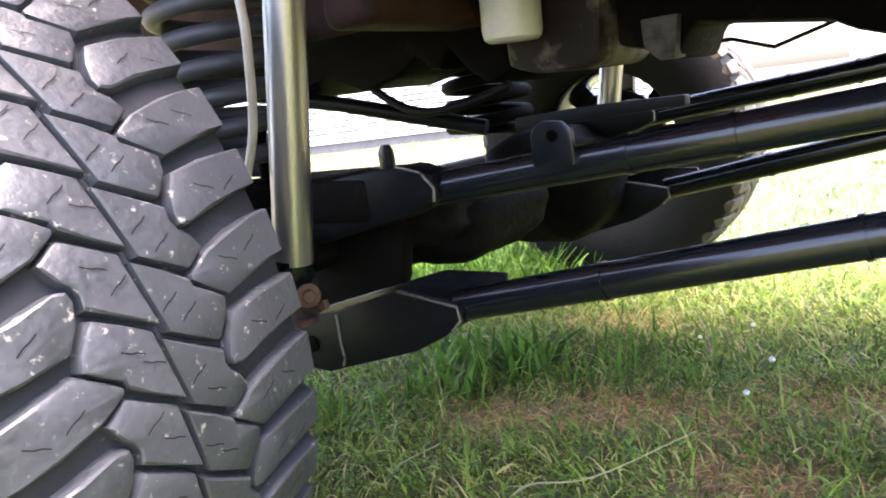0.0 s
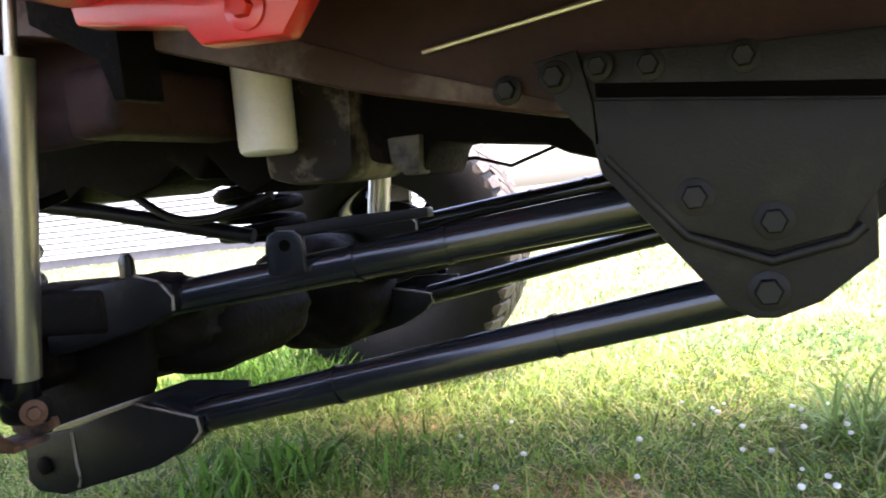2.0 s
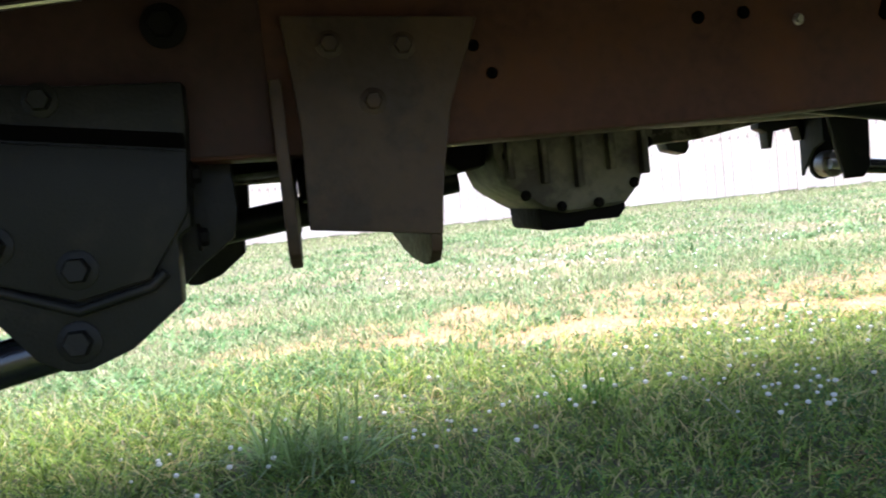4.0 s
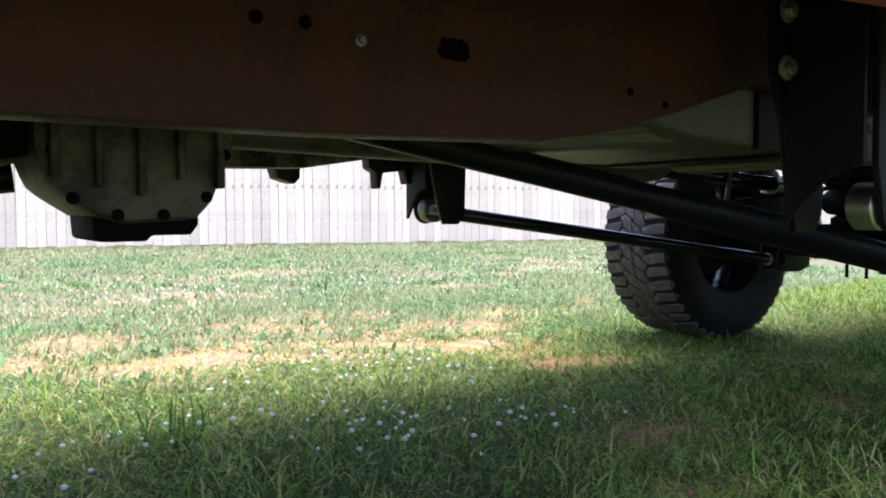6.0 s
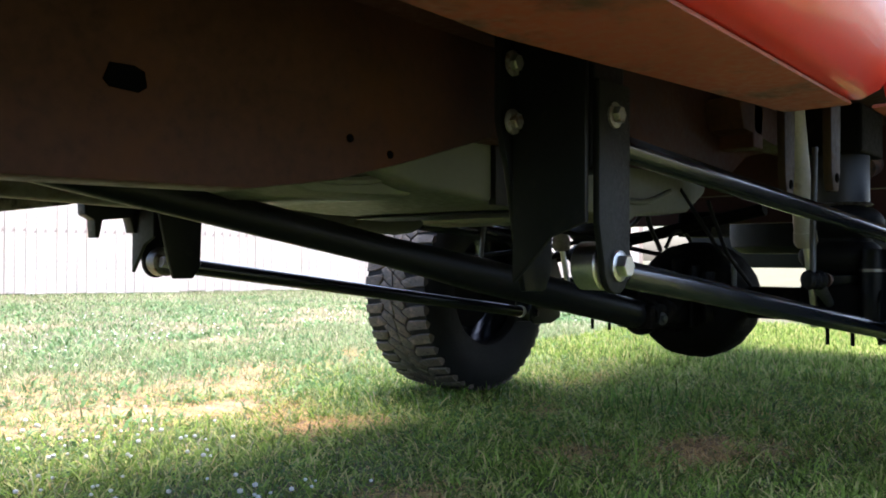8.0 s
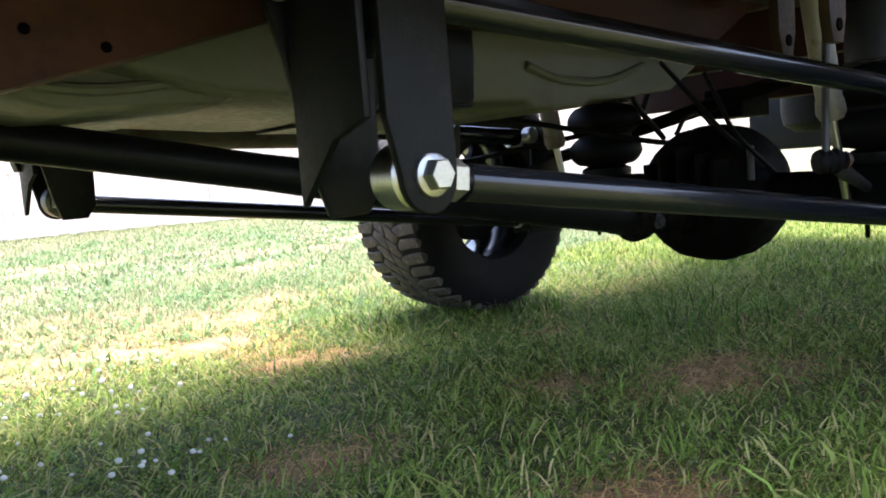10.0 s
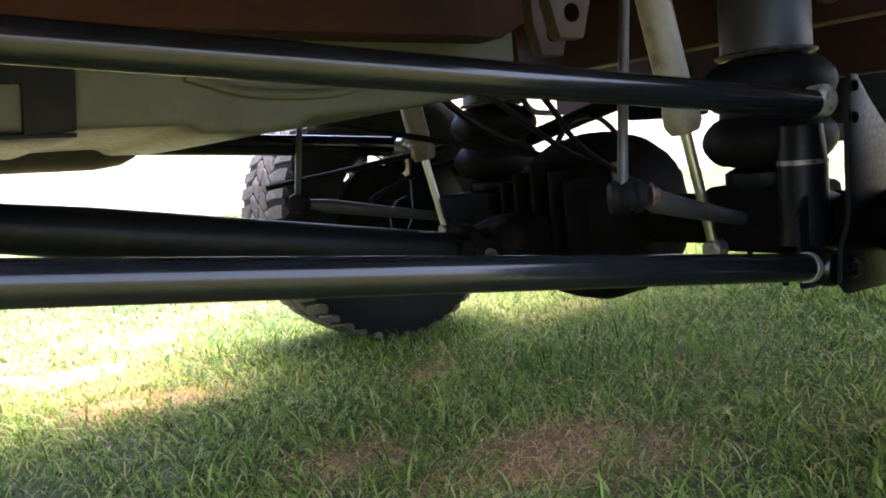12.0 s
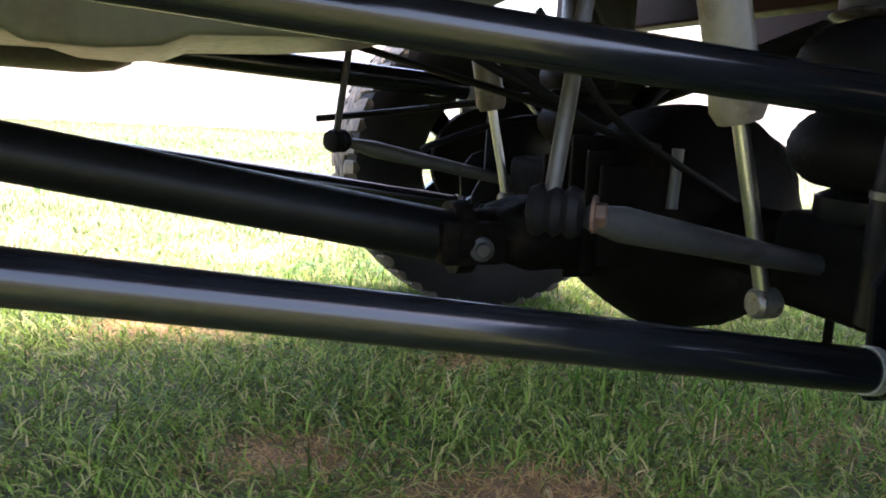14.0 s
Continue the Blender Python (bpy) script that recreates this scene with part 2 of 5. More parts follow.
def lump(name, centre, size, material, parent, label="", seed=1, square=3.0, rough=0.06, turn=0.0):
    """A cast housing: a rounded box with an uneven skin."""
    bm = bmesh.new()
    bmesh.ops.create_icosphere(bm, subdivisions=4, radius=1)
    ph = [random.Random(seed).uniform(0, 6.28) for _ in range(6)]
    q = Matrix.Rotation(turn, 3, "Z")
    for v in bm.verts:
        c = v.co
        k = (abs(c.x) ** square + abs(c.y) ** square + abs(c.z) ** square) ** (-1 / square)
        k *= 1 + rough * (math.sin(5 * c.x + ph[0]) * math.sin(4 * c.y + ph[1]) + 0.6 * math.sin(11 * c.z + ph[2]) * math.sin(9 * c.x + ph[3]) + 0.4 * math.sin(17 * c.y + ph[4]) * math.sin(15 * c.z + ph[5]))
        v.co = Vector(centre) + q @ Vector((c.x * size[0], c.y * size[1], c.z * size[2])) * k
    return part(name, bm, material, parent, label, smooth=50)

# ---- ground ----
# bare patches: x, y, reach, strength
DIRT = [(2.55, 2.5, 0.55, 1.0), (2.95, 2.62, 0.6, 1.0), (3.45, 2.45, 0.5, 1.0), (3.75, 2.3, 0.45, 1.0), (3.92, 2.75, 0.6, 0.9), (2.05, 2.75, 0.5, 0.9), (2.3, 3.2, 0.6, 0.8), (3.3, 3.3, 0.8, 0.7),
        (1.5, 2.9, 0.5, 0.7), (4.5, 2.9, 0.6, 0.8), (5.3, 3.1, 0.6, 0.7), (3.80, 1.70, 0.25, 1.1), (3.72, 2.0, 0.3, 0.7),
        (0.70, 0.87, 0.26, 1.0), (0.45, 0.76, 0.22, 0.8), (1.02, 1.02, 0.22, 0.9), (0.40, 1.45, 0.20, 0.8), (0.95, 0.70, 0.2, 0.7), (0.2, 0.8, 0.15, 0.6),
        (3.47, 0.30, 0.26, 1.0), (3.28, 0.93, 0.2, 0.9), (3.97, 0.88, 0.17, 1.1), (4.22, 0.62, 0.27, 1.15), (4.42, 0.48, 0.18, 1.0), (4.48, 1.33, 0.18, 0.9), (4.25, 1.1, 0.12, 0.5),
        (3.05, 0.62, 0.16, 0.5), (2.6, 0.9, 0.15, 0.4), (4.9, 0.8, 0.3, 0.5), (5.3, 1.6, 0.25, 0.6), (4.75, 0.25, 0.2, 0.5),
        (1.0, 4.2, 0.9, 0.7), (3.0, 4.6, 1.0, 0.6), (5.0, 4.4, 0.9, 0.7), (6.5, 5.5, 1.2, 0.6), (4.0, 6.5, 1.3, 0.6), (2.0, 6.2, 1.2, 0.5), (0.0, 5.0, 1.0, 0.6), (8.0, 6.5, 1.3, 0.6)]


def dirt_at(x, y):
    d = np.zeros_like(x)
    for cx, cy, r, k in DIRT:
        d = np.maximum(d, k * np.exp(-(((x - cx) / r) ** 2 + ((y - cy) / (r * 0.6)) ** 2)))
    wob = 0.5 + 0.25 * np.sin(x * 9.1 + 2 * np.sin(y * 5.3)) + 0.25 * np.sin(y * 13.7 + 3 * np.sin(x * 4.1))
    tuft = 0.5 + 0.5 * np.sin(x * 31 + 3 * np.sin(y * 17)) * np.sin(y * 37 + 2.5 * np.sin(x * 19))
    return np.clip(d * (0.35 + 0.55 * wob + 0.55 * tuft) - 0.12, 0, 1)


def height_at(x, y):
    return 0.012 * np.sin(x * 2.1 + 0.7) * np.sin(y * 1.7) + 0.006 * np.sin(x * 7.3) * np.sin(y * 6.1 + x)


def soil_material():
    """Dark thatch under the grass, with dry earth where the lawn is bare."""
    m = mat("dry_soil_and_thatch", (0.085, 0.080, 0.034), 0.95, 0, 0.45, 3, 55, 0.8, spots=((0.13, 0.10, 0.05), 0.42, 9))
    n, l = m.node_tree.nodes, m.node_tree.links
    b = n["Principled BSDF"]
    thatch = b.inputs["Base Color"].links[0].from_socket
    bare = n.new("ShaderNodeAttribute")
    bare.attribute_name = "bare"
    grit = n.new("ShaderNodeTexNoise")
    grit.inputs["Scale"].default_value, grit.inputs["Detail"].default_value = 22.0, 8
    earth = n.new("ShaderNodeValToRGB")
    e = earth.color_ramp.elements
    e[0].position, e[0].color = 0.35, (0.15, 0.088, 0.048, 1)
    e[1].position, e[1].color = 0.62, (0.38, 0.235, 0.135, 1)
    l.new(grit.outputs["Fac"], earth.inputs[0])
    edge = n.new("ShaderNodeMath")
    edge.operation = "MULTIPLY_ADD"
    edge.inputs[1].default_value, edge.inputs[2].default_value = 0.6, -0.3
    l.new(grit.outputs["Fac"], edge.inputs[0])
    add = n.new("ShaderNodeMath")
    add.use_clamp = True
    l.new(bare.outputs["Fac"], add.inputs[0])
    l.new(edge.outputs[0], add.inputs[1])
    mix = n.new("ShaderNodeMix")
    mix.data_type = "RGBA"
    l.new(add.outputs[0], mix.inputs["Factor"])
    l.new(thatch, mix.inputs["A"])
    l.new(earth.outputs[0], mix.inputs["B"])
    l.new(mix.outputs["Result"], b.inputs["Base Color"])
    return m


def make_ground():
    near = np.concatenate([-np.geomspace(600, 9, 18), np.linspace(-8, -1.1, 30), np.linspace(-1, 6.5, 150), np.linspace(6.7, 14, 40), np.geomspace(15, 600, 18)])
    nx = len(near)
    xs, ys = np.meshgrid(near, near)
    zs = height_at(xs, ys) * (np.hypot(xs - 3, ys - 3) < 40)
    v = np.stack([xs, ys, zs], -1).reshape(-1, 3)
    idx = np.arange(nx * nx).reshape(nx, nx)
    f = np.stack([idx[:-1, :-1], idx[:-1, 1:], idx[1:, 1:], idx[1:, :-1]], -1).reshape(-1, 4)
    me = bpy.data.meshes.new("ground")
    me.from_pydata(v.tolist(), [], f.tolist())
    me.attributes.new("bare", "FLOAT", "POINT").data.foreach_set("value", np.clip(dirt_at(xs, ys) * 1.3, 0, 1).astype(np.float32).ravel())
    me.materials.append(soil_material())
    return tagged(new("ground", me), "dry brown soil under patchy green lawn", "ground", kind="structure")


ground = make_ground()


def blade_material(name, green, dry, lowest=0.38):
    m = bpy.data.materials.new(name)
    m.use_nodes = True
    n, l = m.node_tree.nodes, m.node_tree.links
    b = n["Principled BSDF"]
    g = n.new("ShaderNodeNewGeometry")
    ramp = n.new("ShaderNodeValToRGB")
    e = ramp.color_ramp.elements
    e[0].color, e[1].color = (*[c * lowest for c in green], 1), (*dry, 1)
    k = e.new(0.45)
    k.color = (*green, 1)
    k = e.new(0.74)
    k.color = (*[c * 1.65 for c in green], 1)
    l.new(g.outputs["Random Per Island"], ramp.inputs[0])
    l.new(ramp.outputs[0], b.inputs["Base Color"])
    b.inputs["Roughness"].default_value = 0.55
    b.inputs["Specular IOR Level"].default_value = 0.12
    tr = n.new("ShaderNodeBsdfTranslucent")
    l.new(ramp.outputs[0], tr.inputs[0])
    mx = n.new("ShaderNodeMixShader")
    mx.inputs[0].default_value = 0.35
    l.new(b.outputs[0], mx.inputs[1])
    l.new(tr.outputs[0], mx.inputs[2])
    l.new(mx.outputs[0], n["Material Output"].inputs["Surface"])
    return m


LAWN = blade_material("lawn_blades", (0.178, 0.258, 0.046), (0.60, 0.46, 0.22), 0.30)
STRAW = blade_material("dry_straw", (0.47, 0.29, 0.115), STRAW_TONE, 0.5)
# Washed-out green: the overexposed look of sunlit grass, put into the colour.
PALE = blade_material("sun_glare_pale_blades", (0.175, 0.225, 0.098), (0.52, 0.42, 0.31), 0.6)
LUSH = blade_material("lush_blades", (0.085, 0.175, 0.026), (0.15, 0.22, 0.05))
WEED = blade_material("weed_leaves", (0.105, 0.185, 0.070), (0.24, 0.29, 0.16), 0.6)
TUFT = blade_material("pale_tuft_blades", (0.170, 0.250, 0.075), (0.30, 0.36, 0.20), 0.7)
# Darker than the lawn: the shade down between its blades, put into the colour.
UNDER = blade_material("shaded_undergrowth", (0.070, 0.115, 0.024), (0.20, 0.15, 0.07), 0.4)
LEAF = blade_material("clover_leaf", (0.075, 0.150, 0.040), (0.15, 0.23, 0.09))


def swirl(x, y):
    """The way in which the matted grass lies, turning slowly over the lawn."""
    return 2.2 * np.sin(x * 4.3 + 1.7 * np.sin(y * 3.1)) + 1.9 * np.sin(y * 5.7 + 1.3 * np.sin(x * 2.9 + 1.0)) + 1.1 * np.sin(x * 13.0 + y * 9.0)


def arched_blades(name, x, y, length, width, material, rng, bend):
    """Long blades that rise and arch over in three steps, one island each; bend: from 0, upright, to 1, lying down."""
    n = len(x)
    b = swirl(x, y) + rng.normal(0, 1.6, n)
    out = np.stack([np.cos(b), np.sin(b), np.zeros(n)], -1)
    turn = rng.normal(0, 0.5, n)
    side = np.stack([-np.sin(b + turn), np.cos(b + turn), rng.normal(0, 0.25, n)], -1)
    root = np.stack([x, y, height_at(x, y) - 0.004], -1)
    up = np.array([0, 0, 1.0])
    L, W = length[:, None], width[:, None]
    a0 = (0.2 + 0.8 * bend * rng.uniform(0.5, 1.2, n))[:, None]
    spine, p = [root], root
    for k, step in enumerate((0.36, 0.34, 0.30)):
        a = np.minimum(a0 * (1 + 0.9 * k), 2.1)
        p = p + L * step * (np.cos(a) * up + np.sin(a) * out)
        p[:, 2] = np.maximum(p[:, 2], root[:, 2] + 0.007)
        spine.append(p)
    v = np.stack([spine[0] - side * W * 0.45, spine[0] + side * W * 0.45, spine[1] + side * W * 0.5, spine[1] - side * W * 0.5,
                  spine[2] + side * W * 0.36, spine[2] - side * W * 0.36, spine[3]], 1).reshape(-1, 3)
    i = (np.arange(n) * 7)[:, None]
    loops = np.concatenate([i + [0, 1, 2, 3], i + [3, 2, 4, 5], i + [5, 4, 6]], 1).ravel()
    me = bpy.data.meshes.new(name)
    me.vertices.add(len(v))
    me.vertices.foreach_set("co", v.astype(np.float32).ravel())
    me.loops.add(len(loops))
    me.loops.foreach_set("vertex_index", loops.astype(np.int32))
    me.polygons.add(3 * n)
    start = (np.arange(n) * 11)[:, None] + [0, 4, 8]
    me.polygons.foreach_set("loop_start", start.astype(np.int32).ravel())
    me.update(calc_edges=True)
    me.validate()
    me.materials.append(material)
    return new(name, me)


def blades_mesh(name, x, y, length, width, material, rng, lean=0.55, least=0.1):
    """Bent two-step blades, one island each."""
    n = len(x)
    a = rng.uniform(0, 2 * np.pi, n)
    side = np.stack([np.cos(a), np.sin(a), np.zeros(n)], -1)
    b = a + rng.uniform(0.8, 2.3, n)
    out = np.stack([np.cos(b), np.sin(b), np.zeros(n)], -1)
    tilt = rng.uniform(least, lean, n)[:, None]
    flat = np.clip(1.0 - 0.45 * tilt, 0.16, 1)
    root = np.stack([x, y, height_at(x, y) - 0.004], -1)
    up = np.array([0, 0, 1.0])
    L, W = length[:, None], width[:, None]
    mid = root + up * L * 0.55 * flat ** 0.6 + out * L * tilt * 0.35
    tip = root + up * L * flat + out * L * np.minimum(tilt, 1.1) * 1.0
    v = np.stack([root - side * W * 0.5, root + side * W * 0.5, mid + side * W * 0.38, mid - side * W * 0.38, tip], 1).reshape(-1, 3)
    i = (np.arange(n) * 5)[:, None]
    loops = np.concatenate([i + [0, 1, 2, 3], i + [3, 2, 4]], 1).ravel()
    me = bpy.data.meshes.new(name)
    me.vertices.add(len(v))
    me.vertices.foreach_set("co", v.astype(np.float32).ravel())
    me.loops.add(len(loops))
    me.loops.foreach_set("vertex_index", loops.astype(np.int32))
    me.polygons.add(2 * n)
    start = (np.arange(n) * 7)[:, None] + [0, 4]
    me.polygons.foreach_set("loop_start", start.astype(np.int32).ravel())
    me.update(calc_edges=True)
    me.validate()
    me.materials.append(material)
    return new(name, me)


def make_lawn():
    rng = np.random.default_rng(4)
    def scatter(n, x0, x1, y0, y1, fade=(-9, -8)):
        x, y = rng.uniform(x0, x1, n), rng.uniform(y0, y1, n)
        patch = 0.5 + 0.5 * np.sin(x * 3.1 + 1.5 * np.sin(y * 2.3)) * np.sin(y * 3.7 + x)
        keep = rng.uniform(0, 1, n) > np.maximum(dirt_at(x, y) * 1.3, 0.25 * (1 - patch))
        keep &= rng.uniform(0, 1, n) < np.clip((y - fade[0]) / (fade[1] - fade[0]), 0, 1)
        return x[keep], y[keep], patch[keep]
    x, y, p = scatter(230000, -0.5, 5.8, 0.15, 2.9, (2.9, 1.7))
    clump = 0.5 + 0.5 * np.sin(x * 17 + 2.2 * np.sin(y * 11)) * np.sin(y * 19 + 1.7 * np.sin(x * 8))
    tagged(arched_blades("lawn_grass", x, y, rng.gamma(5, 0.0085, len(x)).clip(0.02, 0.11) * (0.60 + 0.35 * p + 0.45 * clump), rng.uniform(0.0024, 0.0050, len(x)), LAWN, rng, rng.uniform(0.25, 1.0, len(x))),
           "matted green lawn with dry straw under the truck", "grass", kind="stuff")
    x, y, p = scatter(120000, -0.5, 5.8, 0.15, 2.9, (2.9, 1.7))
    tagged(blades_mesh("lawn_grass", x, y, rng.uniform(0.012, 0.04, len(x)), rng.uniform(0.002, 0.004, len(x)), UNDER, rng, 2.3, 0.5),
           "short undergrowth of the matted lawn, darkened as shade between blades", "grass", kind="stuff")
    x, y, p = scatter(150000, -2.5, 8.0, 1.5, 4.6, (1.4, 2.6))
    tagged(blades_mesh("lawn_grass", x, y, rng.uniform(0.03, 0.07, len(x)) * (0.75 + 0.5 * p), rng.uniform(0.004, 0.008, len(x)), PALE, rng, 1.9, 0.2),
           "short patchy lawn with dry straw, paler as if washed out by sun", "grass", kind="stuff")
    x, y, p = scatter(50000, 2.6, 6.2, -0.45, 0.2)
    tagged(blades_mesh("lawn_grass", x, y, rng.uniform(0.02, 0.06, len(x)), rng.uniform(0.0022, 0.0045, len(x)), LAWN, rng, 2.2, 0.3),
           "matted lawn along the side of the truck", "grass", kind="stuff")
    x, y = rng.uniform(-0.4, 6.0, 360000), rng.uniform(0.0, 3.6, 360000)
    keep = rng.uniform(0, 1, len(x)) < np.clip(dirt_at(x, y) * 1.3 + 0.02, 0, 0.85) * np.where(y < 2.2, 1.0, 0.3)
    x, y = x[keep], y[keep]
    tagged(arched_blades("dry_straw", x, y, rng.uniform(0.03, 0.08, len(x)), rng.uniform(0.0014, 0.0030, len(x)), STRAW, rng, rng.uniform(1.0, 1.9, len(x))),
           "dry straw lying over bare soil patches", "straw", kind="stuff")
    x, y, p = scatter(45000, -0.6, 1.6, -0.4, 0.2)
    tagged(blades_mesh("lawn_grass", x, y, rng.uniform(0.03, 0.09, len(x)), rng.uniform(0.003, 0.006, len(x)), LAWN, rng, 2.0, 0.3),
           "lawn round the front tyre", "grass", kind="stuff")
    x, y, p = scatter(40000, -2.2, -0.5, 0.2, 2.8)
    tagged(blades_mesh("lawn_grass", x, y, rng.uniform(0.03, 0.09, len(x)), rng.uniform(0.004, 0.009, len(x)), LAWN, rng, 2.0, 0.3),
           "lawn in front of the truck", "grass", kind="stuff")
    cx, cy = rng.uniform(-2, 9, 420), 2.3 + 7.5 * rng.uniform(0, 1, 420) ** 1.5
    size = rng.uniform(0.06, 0.20, 420)
    k = rng.integers(0, 420, 38000)
    x, y = cx[k] + rng.normal(size=38000) * size[k], cy[k] + rng.normal(size=38000) * size[k]
    keep = rng.uniform(0, 1, len(x)) > dirt_at(x, y) * 1.2
    x, y = x[keep], y[keep]
    tagged(blades_mesh("low_weeds", x, y, rng.uniform(0.03, 0.085, len(x)), rng.uniform(0.010, 0.022, len(x)), WEED, rng, 2.3, 0.6),
           "clumps of broad-leaved weeds in the sunlit lawn", "weeds", kind="stuff")
    x, y, p = scatter(60000, 5.8, 9.0, 0.2, 2.7)
    tagged(blades_mesh("lawn_grass", x, y, rng.uniform(0.04, 0.09, len(x)), rng.uniform(0.005, 0.010, len(x)), LAWN, rng, 1.6, 0.2),
           "green lawn behind the truck", "grass", kind="stuff")
    x, y, p = scatter(230000, -12, 16, 4.6, 17)
    tagged(blades_mesh("far_lawn_grass", x, y, rng.uniform(0.03, 0.075, len(x)), rng.uniform(0.006, 0.013, len(x)), PALE, rng, 1.7),
           "sunlit lawn running up to the fence", "grass", kind="stuff")
    x, y, p = scatter(50000, -3, 9, -3.0, 0.15)
    tagged(blades_mesh("near_lawn_grass", x, y, rng.uniform(0.04, 0.08, len(x)), rng.uniform(0.008, 0.014, len(x)), LAWN, rng, 1.6),
           "short lawn beside the truck", "grass", kind="stuff")


make_lawn()


def make_clover_leaves():
    """Three-part leaves lying low in the lawn, in drifts."""
    rng = np.random.default_rng(31)
    n = 30000
    x, y = rng.uniform(-0.8, 6.5, n), rng.uniform(0.2, 3.6, n)
    drift = np.sin(x * 2.3 + 2 * np.sin(y * 1.9)) * np.sin(y * 3.1 + 1.3 * np.sin(x * 1.7))
    keep = (rng.uniform(-0.5, 0.9, n) < drift) & (dirt_at(x, y) < 0.5)
    x, y = x[keep], y[keep]
    n = len(x)
    z = height_at(x, y) + rng.uniform(0.012, 0.05, n)
    a0, s = rng.uniform(0, 2 * np.pi, n), rng.uniform(0.006, 0.012, n)
    tx, ty = rng.normal(0, 0.35, n), rng.normal(0, 0.35, n)
    verts, faces = [], []
    for k in range(3):
        a = a0 + k * 2.094
        for r, da in ((0.05, 0), (0.75, -0.45), (1.15, 0.0), (0.75, 0.45)):
            px, py = r * s * np.cos(a + da), r * s * np.sin(a + da)
            verts.append(np.stack([x + px, y + py, z + tx * px + ty * py + (0.15 * s if da else 0)], -1))
    v = np.stack(verts, 1).reshape(-1, 3)
    i = (np.arange(n) * 12)[:, None]
    f = np.concatenate([i + [0, 1, 2, 3], i + [4, 5, 6, 7], i + [8, 9, 10, 11]], 0)
    me = bpy.data.meshes.new("clover_leaves")
    me.from_pydata(v.tolist(), [], f.tolist())
    me.materials.append(LEAF)
    return tagged(new("clover_leaves", me), "low green clover leaves among the grass", "clover", kind="stuff")


make_clover_leaves()


def grass_clump(cx, cy, n, length, spread, seed, width=0.006, label="tall lush grass clump", material=None, lean=1.25, least=0.15):
    rng = np.random.default_rng(seed)
    r = spread * np.sqrt(rng.uniform(0, 1, n))
    a = rng.uniform(0, 2 * np.pi, n)
    ob = blades_mesh("grass_clump", cx + r * np.cos(a), cy + r * np.sin(a), length * rng.uniform(0.5, 1.1, n), width * rng.uniform(0.6, 1.3, n), material or LUSH, rng, lean, least)
    return tagged(ob, label, "grass", kind="stuff")


grass_clump(0.25, 0.99, 200, 0.13, 0.17, 1, 0.015)
grass_clump(0.55, 1.15, 160, 0.10, 0.22, 21, 0.008)
grass_clump(0.20, 0.75, 60, 0.08, 0.10, 22, 0.014)
grass_clump(-0.22, 1.88, 1100, 0.22, 0.36, 2, 0.011, "tall bright grass behind the front axle")
grass_clump(-0.35, 1.65, 600, 0.17, 0.25, 8, 0.011, "tall bright grass behind the front axle")
grass_clump(1.58, 1.42, 190, 0.27, 0.13, 3, 0.0075, "sprawling spiky grass tuft in the lawn", TUFT, lean=1.9, least=0.4)
grass_clump(0.02, 0.62, 90, 0.12, 0.12, 5, 0.012)
grass_clump(2.30, 1.55, 60, 0.14, 0.10, 6, 0.007)
grass_clump(4.9, 1.0, 260, 0.12, 0.35, 7, 0.006)
grass_clump(4.3, 1.95, 220, 0.09, 0.3, 9, 0.006)
grass_clump(4.75, 1.75, 180, 0.09, 0.25, 10, 0.006)


def grass_stalk(pts, r, label):
    """One long stem with a thin seed head."""
    path = smooth_path(pts, 6)
    bm = bmesh.new()
    add_tube(bm, path, [r * (1 - 0.6 * k / (len(path) - 1)) for k in range(len(path))], 6)
    return tagged(part("grass_stalk", bm, STALK, None), label, "grass", kind="stuff")


STALK = mat("dry_stalk", (0.30, 0.31, 0.15), 0.7, 0, 0.3, 30, 200, 0.2)
grass_stalk([(0.60, 0.50, 0.0), (0.651, 0.503, 0.04), (0.772, 0.48, 0.085), (0.888, 0.594, 0.125)], 0.0022, "long pale arching grass blade")
grass_stalk([(0.38, 0.47, 0.0), (0.42, 0.46, 0.05), (0.545, 0.427, 0.125)], 0.0018, "long pale arching grass blade")
grass_stalk([(2.54, 1.20, 0.0), (2.525, 1.228, 0.025), (2.503, 1.327, 0.07), (2.465, 1.43, 0.105)], 0.003, "dark leaning weed stem among the clover")
rs = random.Random(8)
for k in range(26):
    x, y, a, h = rs.uniform(0.2, 5.2), rs.uniform(0.35, 1.9), rs.uniform(0, 6.28), rs.uniform(0.07, 0.14)
    grass_stalk([(x, y, 0), (x + 0.02 * math.cos(a), y + 0.02 * math.sin(a), h * 0.6), (x + 0.08 * math.cos(a), y + 0.08 * math.sin(a), h)], 0.0012, "thin pale grass stem in the lawn")


